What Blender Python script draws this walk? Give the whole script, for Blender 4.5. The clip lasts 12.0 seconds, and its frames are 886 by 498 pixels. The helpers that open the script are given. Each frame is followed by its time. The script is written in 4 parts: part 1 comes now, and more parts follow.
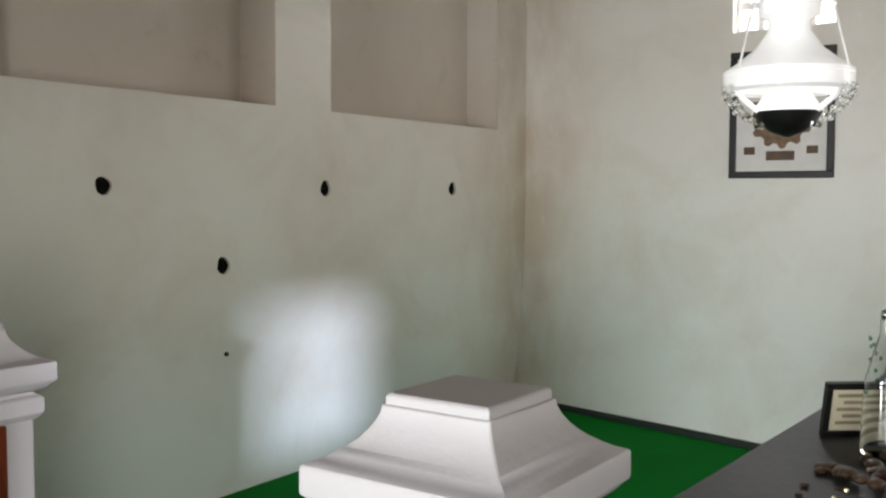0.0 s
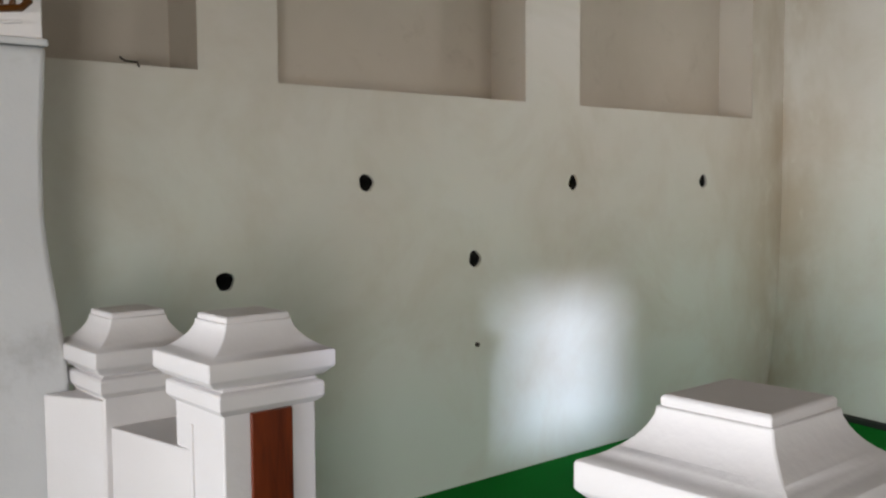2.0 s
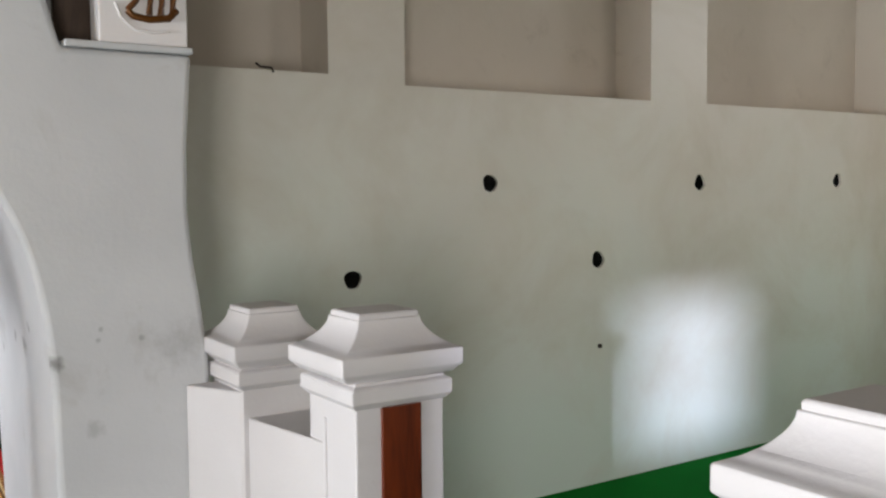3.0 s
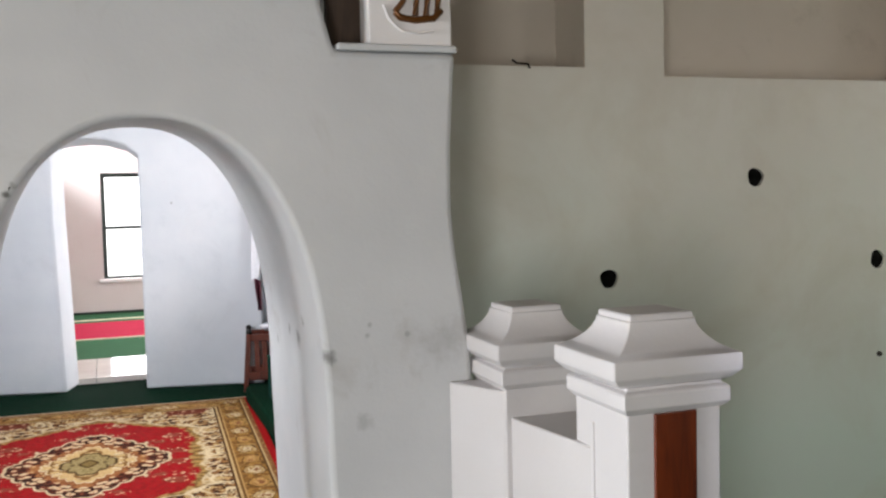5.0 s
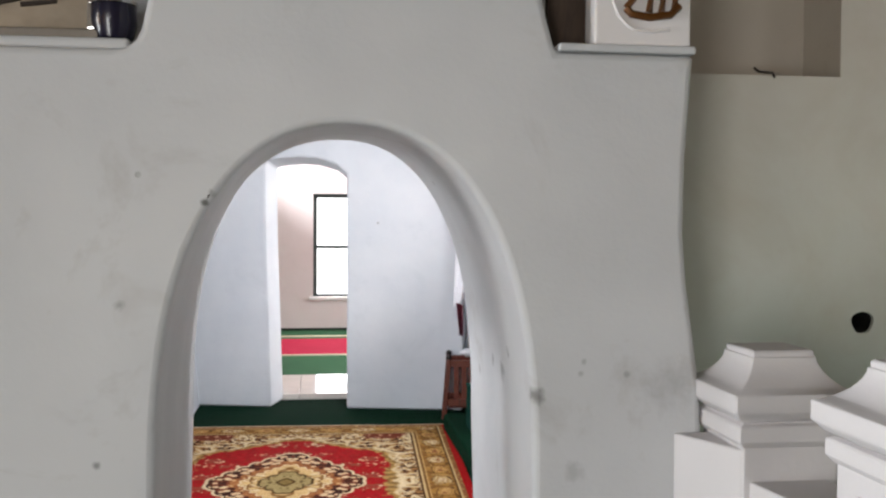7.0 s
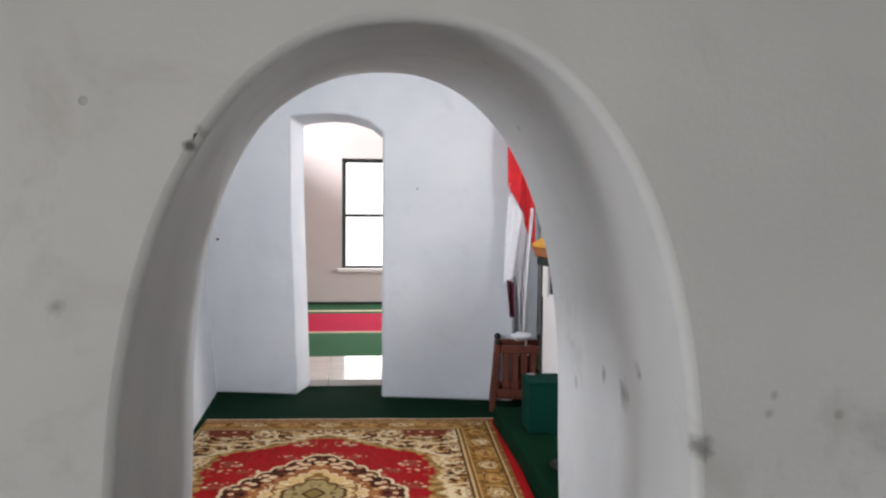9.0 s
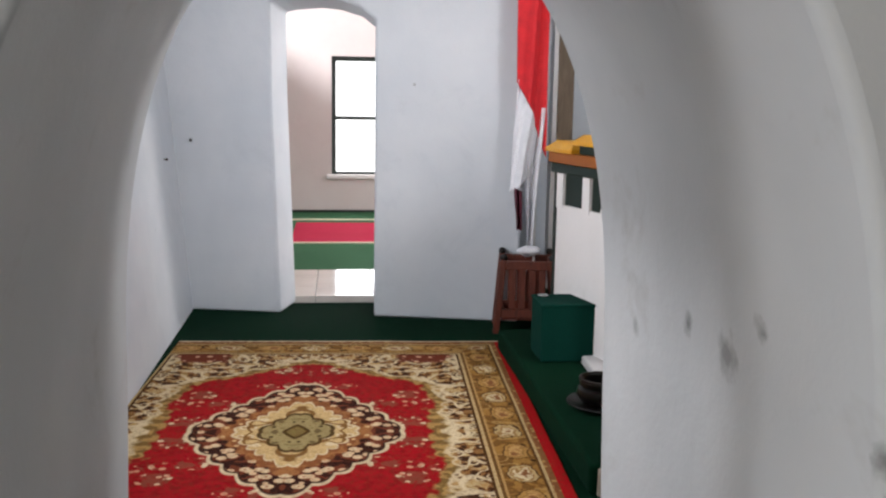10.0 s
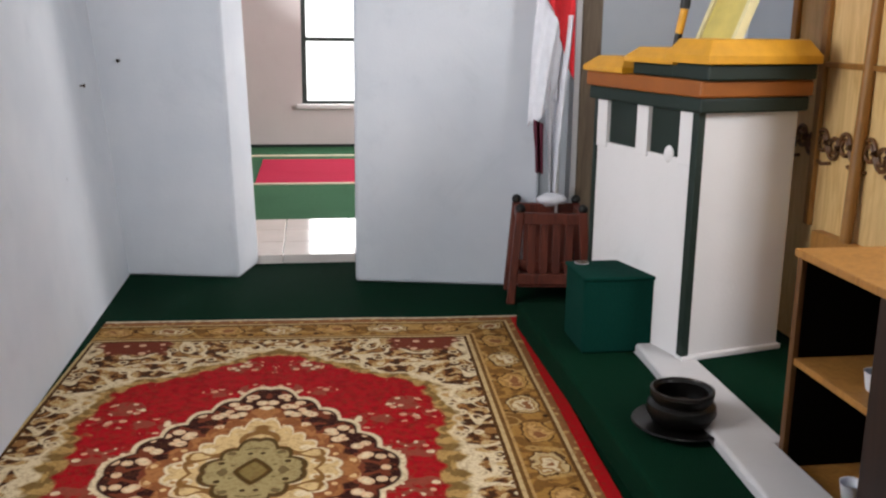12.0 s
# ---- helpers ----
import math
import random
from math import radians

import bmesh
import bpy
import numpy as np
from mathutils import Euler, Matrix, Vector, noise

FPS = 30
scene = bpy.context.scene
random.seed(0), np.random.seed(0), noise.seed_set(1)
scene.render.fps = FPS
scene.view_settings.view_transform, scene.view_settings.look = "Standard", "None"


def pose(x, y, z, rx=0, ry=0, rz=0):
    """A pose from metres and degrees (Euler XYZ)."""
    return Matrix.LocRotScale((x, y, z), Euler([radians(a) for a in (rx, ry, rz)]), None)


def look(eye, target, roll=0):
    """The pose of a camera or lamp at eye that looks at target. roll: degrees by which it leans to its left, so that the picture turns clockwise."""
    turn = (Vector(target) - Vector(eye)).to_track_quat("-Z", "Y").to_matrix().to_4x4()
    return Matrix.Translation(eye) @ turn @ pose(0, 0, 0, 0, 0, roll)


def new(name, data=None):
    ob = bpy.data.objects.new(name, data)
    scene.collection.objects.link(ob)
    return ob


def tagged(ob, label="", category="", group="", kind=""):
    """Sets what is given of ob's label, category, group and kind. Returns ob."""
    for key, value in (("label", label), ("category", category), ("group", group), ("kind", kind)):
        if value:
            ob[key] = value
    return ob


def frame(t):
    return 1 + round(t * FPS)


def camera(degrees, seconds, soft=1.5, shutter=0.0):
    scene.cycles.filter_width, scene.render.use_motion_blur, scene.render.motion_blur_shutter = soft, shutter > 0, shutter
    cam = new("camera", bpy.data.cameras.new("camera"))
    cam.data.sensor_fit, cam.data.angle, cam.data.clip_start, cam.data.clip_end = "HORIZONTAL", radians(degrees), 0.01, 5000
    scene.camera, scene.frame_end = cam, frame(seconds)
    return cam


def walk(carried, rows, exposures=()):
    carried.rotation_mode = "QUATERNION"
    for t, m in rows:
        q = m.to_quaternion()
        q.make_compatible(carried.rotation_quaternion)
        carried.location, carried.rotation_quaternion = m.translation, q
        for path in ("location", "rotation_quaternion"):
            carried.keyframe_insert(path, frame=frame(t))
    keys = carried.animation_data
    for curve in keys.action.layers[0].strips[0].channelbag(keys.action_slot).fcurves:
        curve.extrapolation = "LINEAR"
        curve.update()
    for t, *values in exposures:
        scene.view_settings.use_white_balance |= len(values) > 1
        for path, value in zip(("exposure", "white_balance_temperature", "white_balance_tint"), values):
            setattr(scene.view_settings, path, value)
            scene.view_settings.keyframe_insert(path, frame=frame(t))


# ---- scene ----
cam = camera(50.0, 12.0, 2.3)
PATH = [
    (0, (0.034, -2.975, 1.553), (1.668, -1.828, 1.439), 0.1),
    (0.5, (0.021, -2.956, 1.556), (1.592, -1.723, 1.436), -0.0),
    (1, (0.008, -2.946, 1.557), (1.490, -1.609, 1.434), -0.2),
    (1.5, (-0.006, -2.944, 1.562), (1.397, -1.524, 1.435), -0.2),
    (2, (-0.028, -2.954, 1.570), (1.272, -1.440, 1.439), -0.4),
    (2.5, (-0.047, -2.958, 1.573), (1.166, -1.374, 1.442), -0.6),
    (3, (-0.069, -2.959, 1.572), (1.035, -1.297, 1.443), -0.5),
    (3.2, (-0.086, -2.957, 1.576), (0.982, -1.271, 1.445), -0.6),
    (5, (-0.114, -2.846, 1.567), (0.553, -0.965, 1.442), -1.3),
    (5.5, (-0.090, -2.819, 1.570), (0.454, -0.898, 1.443), -1.4),
    (6, (-0.081, -2.790, 1.556), (0.299, -0.829, 1.443), -1.0),
    (6.5, (-0.074, -2.698, 1.532), (0.220, -0.722, 1.442), -0.4),
    (7, (-0.072, -2.522, 1.539), (0.186, -0.539, 1.477), 0.3),
    (7.2, (-0.079, -2.514, 1.531), (0.172, -0.530, 1.488), -0.1),
    (8.8, (-0.089, -1.759, 1.505), (0.112, 0.229, 1.425), 0.1),
    (9, (-0.111, -1.600, 1.514), (0.093, 0.386, 1.386), 0.5),
    (9.5, (-0.094, -1.326, 1.509), (0.112, 0.651, 1.284), 0.5),
    (10, (-0.089, -0.921, 1.450), (0.132, 1.040, 1.129), 1.0),
    (10.5, (-0.109, -0.641, 1.435), (0.127, 1.307, 1.047), 1.1),
    (11, (-0.067, -0.312, 1.405), (0.164, 1.626, 0.969), 1.0),
    (11.5, (-0.077, -0.014, 1.379), (0.173, 1.917, 0.923), 0.7),
    (12, (-0.069, 0.328, 1.342), (0.201, 2.254, 0.877), 0.7),
]
walk(cam, [(t, look(eye, target, roll)) for t, eye, target, roll in PATH],
     [(0.0, 0.2), (1.5, 0.3), (3.2, 0.33), (5.0, 0.26), (7.2, 0.15), (8.8, -0.12), (9.5, -0.25), (10.5, -0.2), (12.0, -0.17)])

# ---- world, sun, large lights ----
world = bpy.data.worlds.new("world")
scene.world = world
world.use_nodes = True
wn = world.node_tree
sky = wn.nodes.new("ShaderNodeTexSky")
sky.sky_type = 'NISHITA'
sky.sun_disc = False
SUN_EL, SUN_AZ = 8.0, 55.0          # elevation, and heading of the beam from +y towards +x
sky.sun_elevation = radians(SUN_EL)
sky.sun_rotation = radians(SUN_AZ + 180)
wn.links.new(sky.outputs[0], wn.nodes["Background"].inputs[0])
wn.nodes["Background"].inputs[1].default_value = 0.12
sun = new("sun", bpy.data.lights.new("sun", 'SUN'))
sun.data.energy, sun.data.angle, sun.data.color = 5.0, radians(2.2), (0.74, 0.77, 1.0)
sun.matrix_world = look((0, 0, 0), (math.sin(radians(SUN_AZ)), math.cos(radians(SUN_AZ)), -math.tan(radians(SUN_EL))))


def sky_lamp(name, eye, target, w, h, watts, color=(0.9, 0.95, 1.0), spread=180):
    """An area lamp for daylight at an opening, whether seen or added out of view."""
    lamp = new(name, bpy.data.lights.new(name, 'AREA'))
    lamp.data.shape, lamp.data.size, lamp.data.size_y = 'RECTANGLE', w, h
    lamp.data.energy, lamp.data.color, lamp.data.spread = watts, color, radians(spread)
    lamp.matrix_world = look(eye, target)
    return lamp


DAY = (0.96, 0.965, 0.995)
sky_lamp("skylight_porch", (-7.7, -2.0, 1.4), (0.5, -1.6, 1.2), 2.4, 2.5, 112, (0.93, 0.96, 1.0), 70)
# added fill for the green wall, from an unseen rear window
sky_lamp("fill_rear_window", (5.3, -4.9, 1.75), (3.8, 0.7, 1.2), 1.5, 1.3, 28, (1.0, 0.97, 0.92))
sky_lamp("skylight_rear_door", (-1.8, -4.78, 1.15), (0.2, 0, 1.2), 1.0, 1.9, 86, (1.0, 0.985, 0.96))
sky_lamp("skylight_grille", (6.47, -1.2, 2.9), (0, -1.1, 1.5), 0.5, 0.5, 14, DAY)
sky_lamp("skylight_room_left", (-1.26, 2.7, 1.75), (2.0, 4.1, 0.9), 0.85, 1.2, 56, (0.93, 0.945, 0.99))
# added fill for the inner room, from an unseen right-hand opening
sky_lamp("fill_room_right", (2.55, 1.52, 2.4), (-0.6, 4.6, 1.2), 0.65, 1.0, 70, (0.945, 0.95, 0.99))
sky_lamp("skylight_hall_window", (0.4, 11.25, 1.2), (0, 5, 0.6), 1.0, 1.4, 30, DAY)
sky_lamp("skylight_hall_high", (-6.2, 7.5, 5.03), (0, 11.15, 2.2), 0.5, 0.5, 1700, DAY)
# added fill that brightens the hall from an unseen side opening
sky_lamp("fill_hall_side", (3.15, 8.6, 1.5), (0, 8.0, 0.6), 1.8, 2.2, 165, (1.0, 0.96, 0.96))

# ---- materials ----


def lin(h):
    c = [int(h[i:i + 2], 16) / 255 for i in (0, 2, 4)]
    return tuple(((v + 0.055) / 1.055) ** 2.4 if v > 0.04 else v / 12.92 for v in c) + (1,)


class Net:
    """Small builder for node trees."""

    def __init__(self, name):
        self.m = bpy.data.materials.new(name)
        self.m.use_nodes = True
        self.t = self.m.node_tree
        self.b = self.t.nodes["Principled BSDF"]
        self.co = self.t.nodes.new("ShaderNodeTexCoord").outputs["Object"]

    def put(self, sock, v):
        if isinstance(v, bpy.types.NodeSocket):
            self.t.links.new(v, sock)
        else:
            sock.default_value = v

    def math(self, op, a, b=0.0, c=0.0):
        n = self.t.nodes.new("ShaderNodeMath")
        n.operation = op
        for s, v in zip(n.inputs, (a, b, c)):
            self.put(s, v)
        return n.outputs[0]

    def noise(self, scale, detail=3.0, rough=0.55, vec=None, dist=0.0):
        n = self.t.nodes.new("ShaderNodeTexNoise")
        self.put(n.inputs["Vector"], vec or self.co)
        n.inputs["Scale"].default_value, n.inputs["Detail"].default_value = scale, detail
        n.inputs["Roughness"].default_value, n.inputs["Distortion"].default_value = rough, dist
        return n.outputs[0]

    def voronoi(self, scale, feature='F1', vec=None):
        n = self.t.nodes.new("ShaderNodeTexVoronoi")
        n.feature = feature
        self.put(n.inputs["Vector"], vec or self.co)
        n.inputs["Scale"].default_value = scale
        return n

    def scaled(self, x, y, z):
        n = self.t.nodes.new("ShaderNodeMapping")
        self.put(n.inputs[0], self.co)
        n.inputs["Scale"].default_value = (x, y, z)
        return n.outputs[0]

    def ramp(self, fac, stops, mode='LINEAR'):
        n = self.t.nodes.new("ShaderNodeValToRGB")
        n.color_ramp.interpolation = mode
        while len(n.color_ramp.elements) < len(stops):
            n.color_ramp.elements.new(0.5)
        for e, (p, c) in zip(n.color_ramp.elements, stops):
            e.position, e.color = p, c
        self.put(n.inputs[0], fac)
        return n.outputs[0]

    def mix(self, fac, a, b):
        n = self.t.nodes.new("ShaderNodeMix")
        n.data_type = 'RGBA'
        self.put(n.inputs[0], fac)
        self.put(n.inputs[6], a)
        self.put(n.inputs[7], b)
        return n.outputs[2]

    def step(self, v, at, soft=0.02):
        n = self.t.nodes.new("ShaderNodeMapRange")
        self.put(n.inputs[0], v)
        n.inputs[1].default_value, n.inputs[2].default_value = at - soft, at + soft
        return n.outputs[0]

    def bump(self, height, strength=0.3, distance=0.01):
        n = self.t.nodes.new("ShaderNodeBump")
        n.inputs["Strength"].default_value, n.inputs["Distance"].default_value = strength, distance
        self.put(n.inputs["Height"], height)
        self.t.links.new(n.outputs[0], self.b.inputs["Normal"])

    def done(self, color, rough=0.6, metal=0.0):
        self.put(self.b.inputs["Base Color"], color)
        self.put(self.b.inputs["Roughness"], rough)
        self.b.inputs["Metallic"].default_value = metal
        return self.m


def plaster(name, base, patch, dirt, rough=0.6, dirt_amount=0.5, spots=True, stains=()):
    """Hand-trowelled limewash: cloudy patches, fine grain, scuffs."""
    n = Net(name)
    cloud = n.ramp(n.noise(0.9, 4, 0.6), [(0.32, lin(base)), (0.68, lin(patch))])
    scuff = n.math('MULTIPLY', n.step(n.noise(2.6, 5, 0.7, dist=0.6), 0.66, 0.09), dirt_amount)
    col = n.mix(scuff, cloud, lin(dirt))
    if spots:
        v = n.voronoi(3.1)
        spot = n.math('MULTIPLY', n.math('LESS_THAN', v.outputs[0], 0.035), n.step(n.noise(5.0), 0.5, 0.05))
        col = n.mix(n.math('MULTIPLY', spot, 0.6), col, lin("6a6a66"))
    for place, size, depth in stains:
        v = n.t.nodes.new("ShaderNodeVectorMath")
        v.operation = 'DISTANCE'
        n.put(v.inputs[0], n.co)
        v.inputs[1].default_value = place
        near = n.math('SUBTRACT', 1.0, n.step(n.math('ADD', v.outputs["Value"], n.math('MULTIPLY', n.noise(28.0, 3), size * 1.6)), size * 1.4, size * 0.35))
        col = n.mix(n.math('MULTIPLY', near, min(0.85, depth * 1.25)), col, lin("4c4a46"))
    h = n.math('ADD', n.noise(3.0, 3), n.math('MULTIPLY', n.noise(60.0, 3), 0.12))
    n.bump(h, 0.35, 0.02)
    return n.done(col, n.ramp(n.noise(4.0), [(0.3, (rough - 0.08,) * 3 + (1,)), (0.7, (rough + 0.1,) * 3 + (1,))]))


def plain(name, color, rough=0.5, metal=0.0, vary=0.12, scale=12.0, bump=0.1, gloss=0.5):
    n = Net(name)
    c = lin(color)
    lo = tuple(v * (1 - vary) for v in c[:3]) + (1,)
    hi = tuple(min(1, v * (1 + vary)) for v in c[:3]) + (1,)
    col = n.ramp(n.noise(scale, 4), [(0.3, lo), (0.7, hi)])
    n.bump(n.noise(scale * 6, 3), bump, 0.004)
    n.b.inputs["Specular IOR Level"].default_value = gloss
    return n.done(col, rough, metal)


def wood(name, dark, light, rough=0.45, stretch=(6, 6, 0.7)):
    n = Net(name)
    grain = n.noise(5.0, 6, 0.65, n.scaled(*stretch), 1.2)
    col = n.ramp(grain, [(0.3, lin(dark)), (0.62, lin(light))])
    n.bump(grain, 0.15, 0.004)
    return n.done(col, rough)


def carpet(name, a, b):
    n = Net(name)
    pile = n.noise(160.0, 2)
    col = n.mix(n.math('MULTIPLY', pile, 0.7), lin(a), lin(b))
    col = n.mix(n.math('MULTIPLY', n.step(n.noise(1.7, 4), 0.6, 0.12), 0.35), col, lin(b))
    n.bump(n.math('ADD', pile, n.noise(5.0, 2)), 0.6, 0.006)
    m = n.done(col, 0.95)
    for nd in n.t.nodes:
        if nd.type == 'BSDF_PRINCIPLED':
            nd.inputs["Specular IOR Level"].default_value = 0.08
    return m


# scuffs and damp marks on the arch wall: place, size, strength
STAINS = [((0.515, 0.0, 1.06), 0.034, 0.55), ((0.505, 0.60, 1.07), 0.026, 0.55), ((0.505, 0.43, 1.062), 0.045, 0.45), ((0.505, 0.31, 1.133), 0.026, 0.55),
          ((0.505, 0.90, 0.99), 0.03, 0.35), ((0.647, 0.0, 1.151), 0.010, 0.28), ((0.64, 0.0, 1.118), 0.010, 0.28), ((0.77, 0.0, 1.114), 0.012, 0.3),
          ((-0.581, 0.0, 1.313), 0.02, 0.35), ((0.88, 0.0, 1.08), 0.09, 0.13), ((0.62, 0.0, 0.85), 0.04, 0.2), ((-0.64, 0.0, 0.9), 0.014, 0.5),
          ((-0.366, 0.006, 1.58), 0.013, 0.9), ((-0.350, 0.010, 1.605), 0.015, 0.9), ((-0.334, 0.014, 1.632), 0.012, 0.9)]


def faded_paint():
    """Glossy pale green paint, faded to beige higher up, with brown damp stains."""
    n = Net("pale_green_gloss_paint")
    sep = n.t.nodes.new("ShaderNodeSeparateXYZ")
    n.t.links.new(n.co, sep.inputs[0])
    fade = n.math('ADD', n.math('MULTIPLY', sep.outputs[2], 0.42), n.math('MULTIPLY', n.noise(0.8, 4), 0.9))
    col = n.mix(n.step(fade, 0.95, 0.4), lin("d3dcd4"), lin("d6d0c6"))
    col = n.mix(n.math('MULTIPLY', n.step(n.noise(1.6, 5, 0.65, dist=0.5), 0.58, 0.14), 0.35), col, lin("b6ab93"))
    corner = n.math('MULTIPLY', n.step(sep.outputs[0], 5.85, 0.4), n.step(sep.outputs[1], 0.35, 0.3))
    damp = n.math('MULTIPLY', corner, n.step(n.noise(2.2, 4, 0.6, n.scaled(1, 1, 0.5)), 0.46, 0.14))
    col = n.mix(n.math('MULTIPLY', damp, 0.5), col, lin("a08a66"))
    flake = n.math('MULTIPLY', corner, n.step(n.noise(9.0, 4, 0.6, n.scaled(1, 1, 0.6)), 0.64, 0.03))
    col = n.mix(n.math('MULTIPLY', flake, 0.4), col, lin("d8d4c8"))
    n.bump(n.math('ADD', n.noise(2.4, 3), n.math('MULTIPLY', n.noise(50.0, 3), 0.08)), 0.35, 0.02)
    return n.done(col, n.ramp(n.noise(3.0), [(0.3, (0.36,) * 3 + (1,)), (0.7, (0.5,) * 3 + (1,))]))


M_WALL = plaster("limewash_white", "c8c9ca", "b8babc", "8f8a82", 0.62, 0.4, True,
                 STAINS)
M_ROOM = plaster("limewash_cool", "dde0e5", "c8ced6", "a4abb3", 0.6, 0.2)
M_GREEN = faded_paint()
M_NICHE = plaster("niche_plaster", "c8bfb2", "bdb3a5", "9d9182", 0.7, 0.4, False)
M_CEIL = plaster("ceiling_plaster", "d8d6cf", "cfccc4", "b0aba0", 0.8, 0.2, False)
M_POST = plaster("white_gloss_plaster", "dfdcdc", "d6d2d0", "b5afa8", 0.45, 0.18, False)
M_NEWEL = plaster("white_post_paint", "c6c3c4", "bdb9b8", "9d9894", 0.5, 0.2, False)
# for the unseen rear wall and ceiling: dark so that less light bounces back
M_REAR = plaster("bounce_cutting_brown", "94887a", "877b6d", "6a6056", 0.8, 0.3, False)
M_CARPET = carpet("green_carpet", "002917", "00130a")
M_CARPET_FRONT = carpet("bright_green_carpet", "067a26", "055c1c")
M_PANEL = wood("varnished_panel", "3f1606", "63280c", 0.35)
M_STAND = wood("red_brown_wood", "3e170e", "6a3020", 0.45)
M_TAN = wood("tan_wood", "8a5c28", "a87538", 0.5)
M_SCREEN = wood("pale_screen_wood", "c29a5e", "dcba80", 0.45)
M_BATTEN = wood("ochre_wood", "7b5222", "9c6c30", 0.5)
M_SCROLL = wood("brown_scroll_wood", "4a2e14", "6b4520", 0.5)
# near-black colour carries the shade inside the shelf unit
M_SHELF_SHADE = plain("shelf_inside_painted_shade", "0b0605", 0.8, gloss=0.1)
M_BLACK = plain("black_frame", "0b0a09", 0.5)
M_POT = plain("black_glazed_pot", "090706", 0.35, 0.0, 0.25, gloss=0.25)
M_GOLD = plain("gold_paint", "613a10", 0.35, 0.35, 0.3)
M_YELLOW = plain("yellow_paint", "cc921f", 0.45)
M_ORANGE = plain("orange_brown_paint", "8c4c0c", 0.5)
M_DKGREEN = plain("dark_green_paint", "051c13", 0.6)
M_CHEST = carpet("green_cloth", "06342b", "04241e")
M_RED = plain("flag_red", "d8202a", 0.75, 0, 0.1, 20)
M_WHITE = plain("flag_white", "e8e8ee", 0.75, 0, 0.05, 20)
M_MAROON = plain("maroon_cloth", "5c1c30", 0.8)
M_SLAB = plain("dark_grey_granite", "36393b", 0.55, 0, 0.2, 40)
M_PAPER = plain("cream_paper", "d9d0b4", 0.8, 0, 0.1, 9)
M_INK = plain("faded_ink", "97886a", 0.8)
M_CHROME = plain("chrome", "c8c8c8", 0.15, 1.0, 0.05)
M_SHADE = plain("white_enamel", "f4f2ee", 0.25)
M_OPAL = plain("opal_glass_added_glow", "f8f6f2", 0.2)
# slight emission stands in for window light reflected by the white glass
M_OPAL.node_tree.nodes["Principled BSDF"].inputs["Emission Color"].default_value = (1.0, 0.98, 0.95, 1)
M_OPAL.node_tree.nodes["Principled BSDF"].inputs["Emission Strength"].default_value = 0.25
M_TILE = plain("cream_floor_tile", "e6ded6", 0.12, 0, 0.05, 6, 0.02)
M_REDCARPET = carpet("crimson_carpet", "c02d4c", "a3213f")
M_HALLGREEN = carpet("faded_green_carpet", "3f6b4c", "33583f")
M_HALL = plaster("hall_beige", "cfc6c4", "c6bcba", "aca09c", 0.65, 0.2, False)
M_WINFRAME = plain("dark_window_frame", "26302c", 0.4)
M_STONE = plain("beige_step_stone", "a89d8c", 0.7, 0, 0.15, 14)
# near-black lining: the shade deep in the wall holes is put into its colour
M_HOLE = plain("hole_painted_shade", "0b0a08", 0.95, 0, 0.2)
M_SCREW = plain("rusty_iron", "2b211a", 0.7)


def glowing(name, color, strength):
    m = bpy.data.materials.new(name)
    m.use_nodes = True
    b = m.node_tree.nodes["Principled BSDF"]
    b.inputs["Base Color"].default_value = (0, 0, 0, 1)
    b.inputs["Emission Color"].default_value, b.inputs["Emission Strength"].default_value = lin(color), strength
    return m


def glass(name, tint="f4f6f4"):
    n = Net(name)
    n.b.inputs["Transmission Weight"].default_value, n.b.inputs["IOR"].default_value = 1.0, 1.45
    return n.done(lin(tint), 0.03)


M_GLASS = glass("clear_glass")
M_SKYCARD = glowing("bright_sky", "ffffff", 2.6)


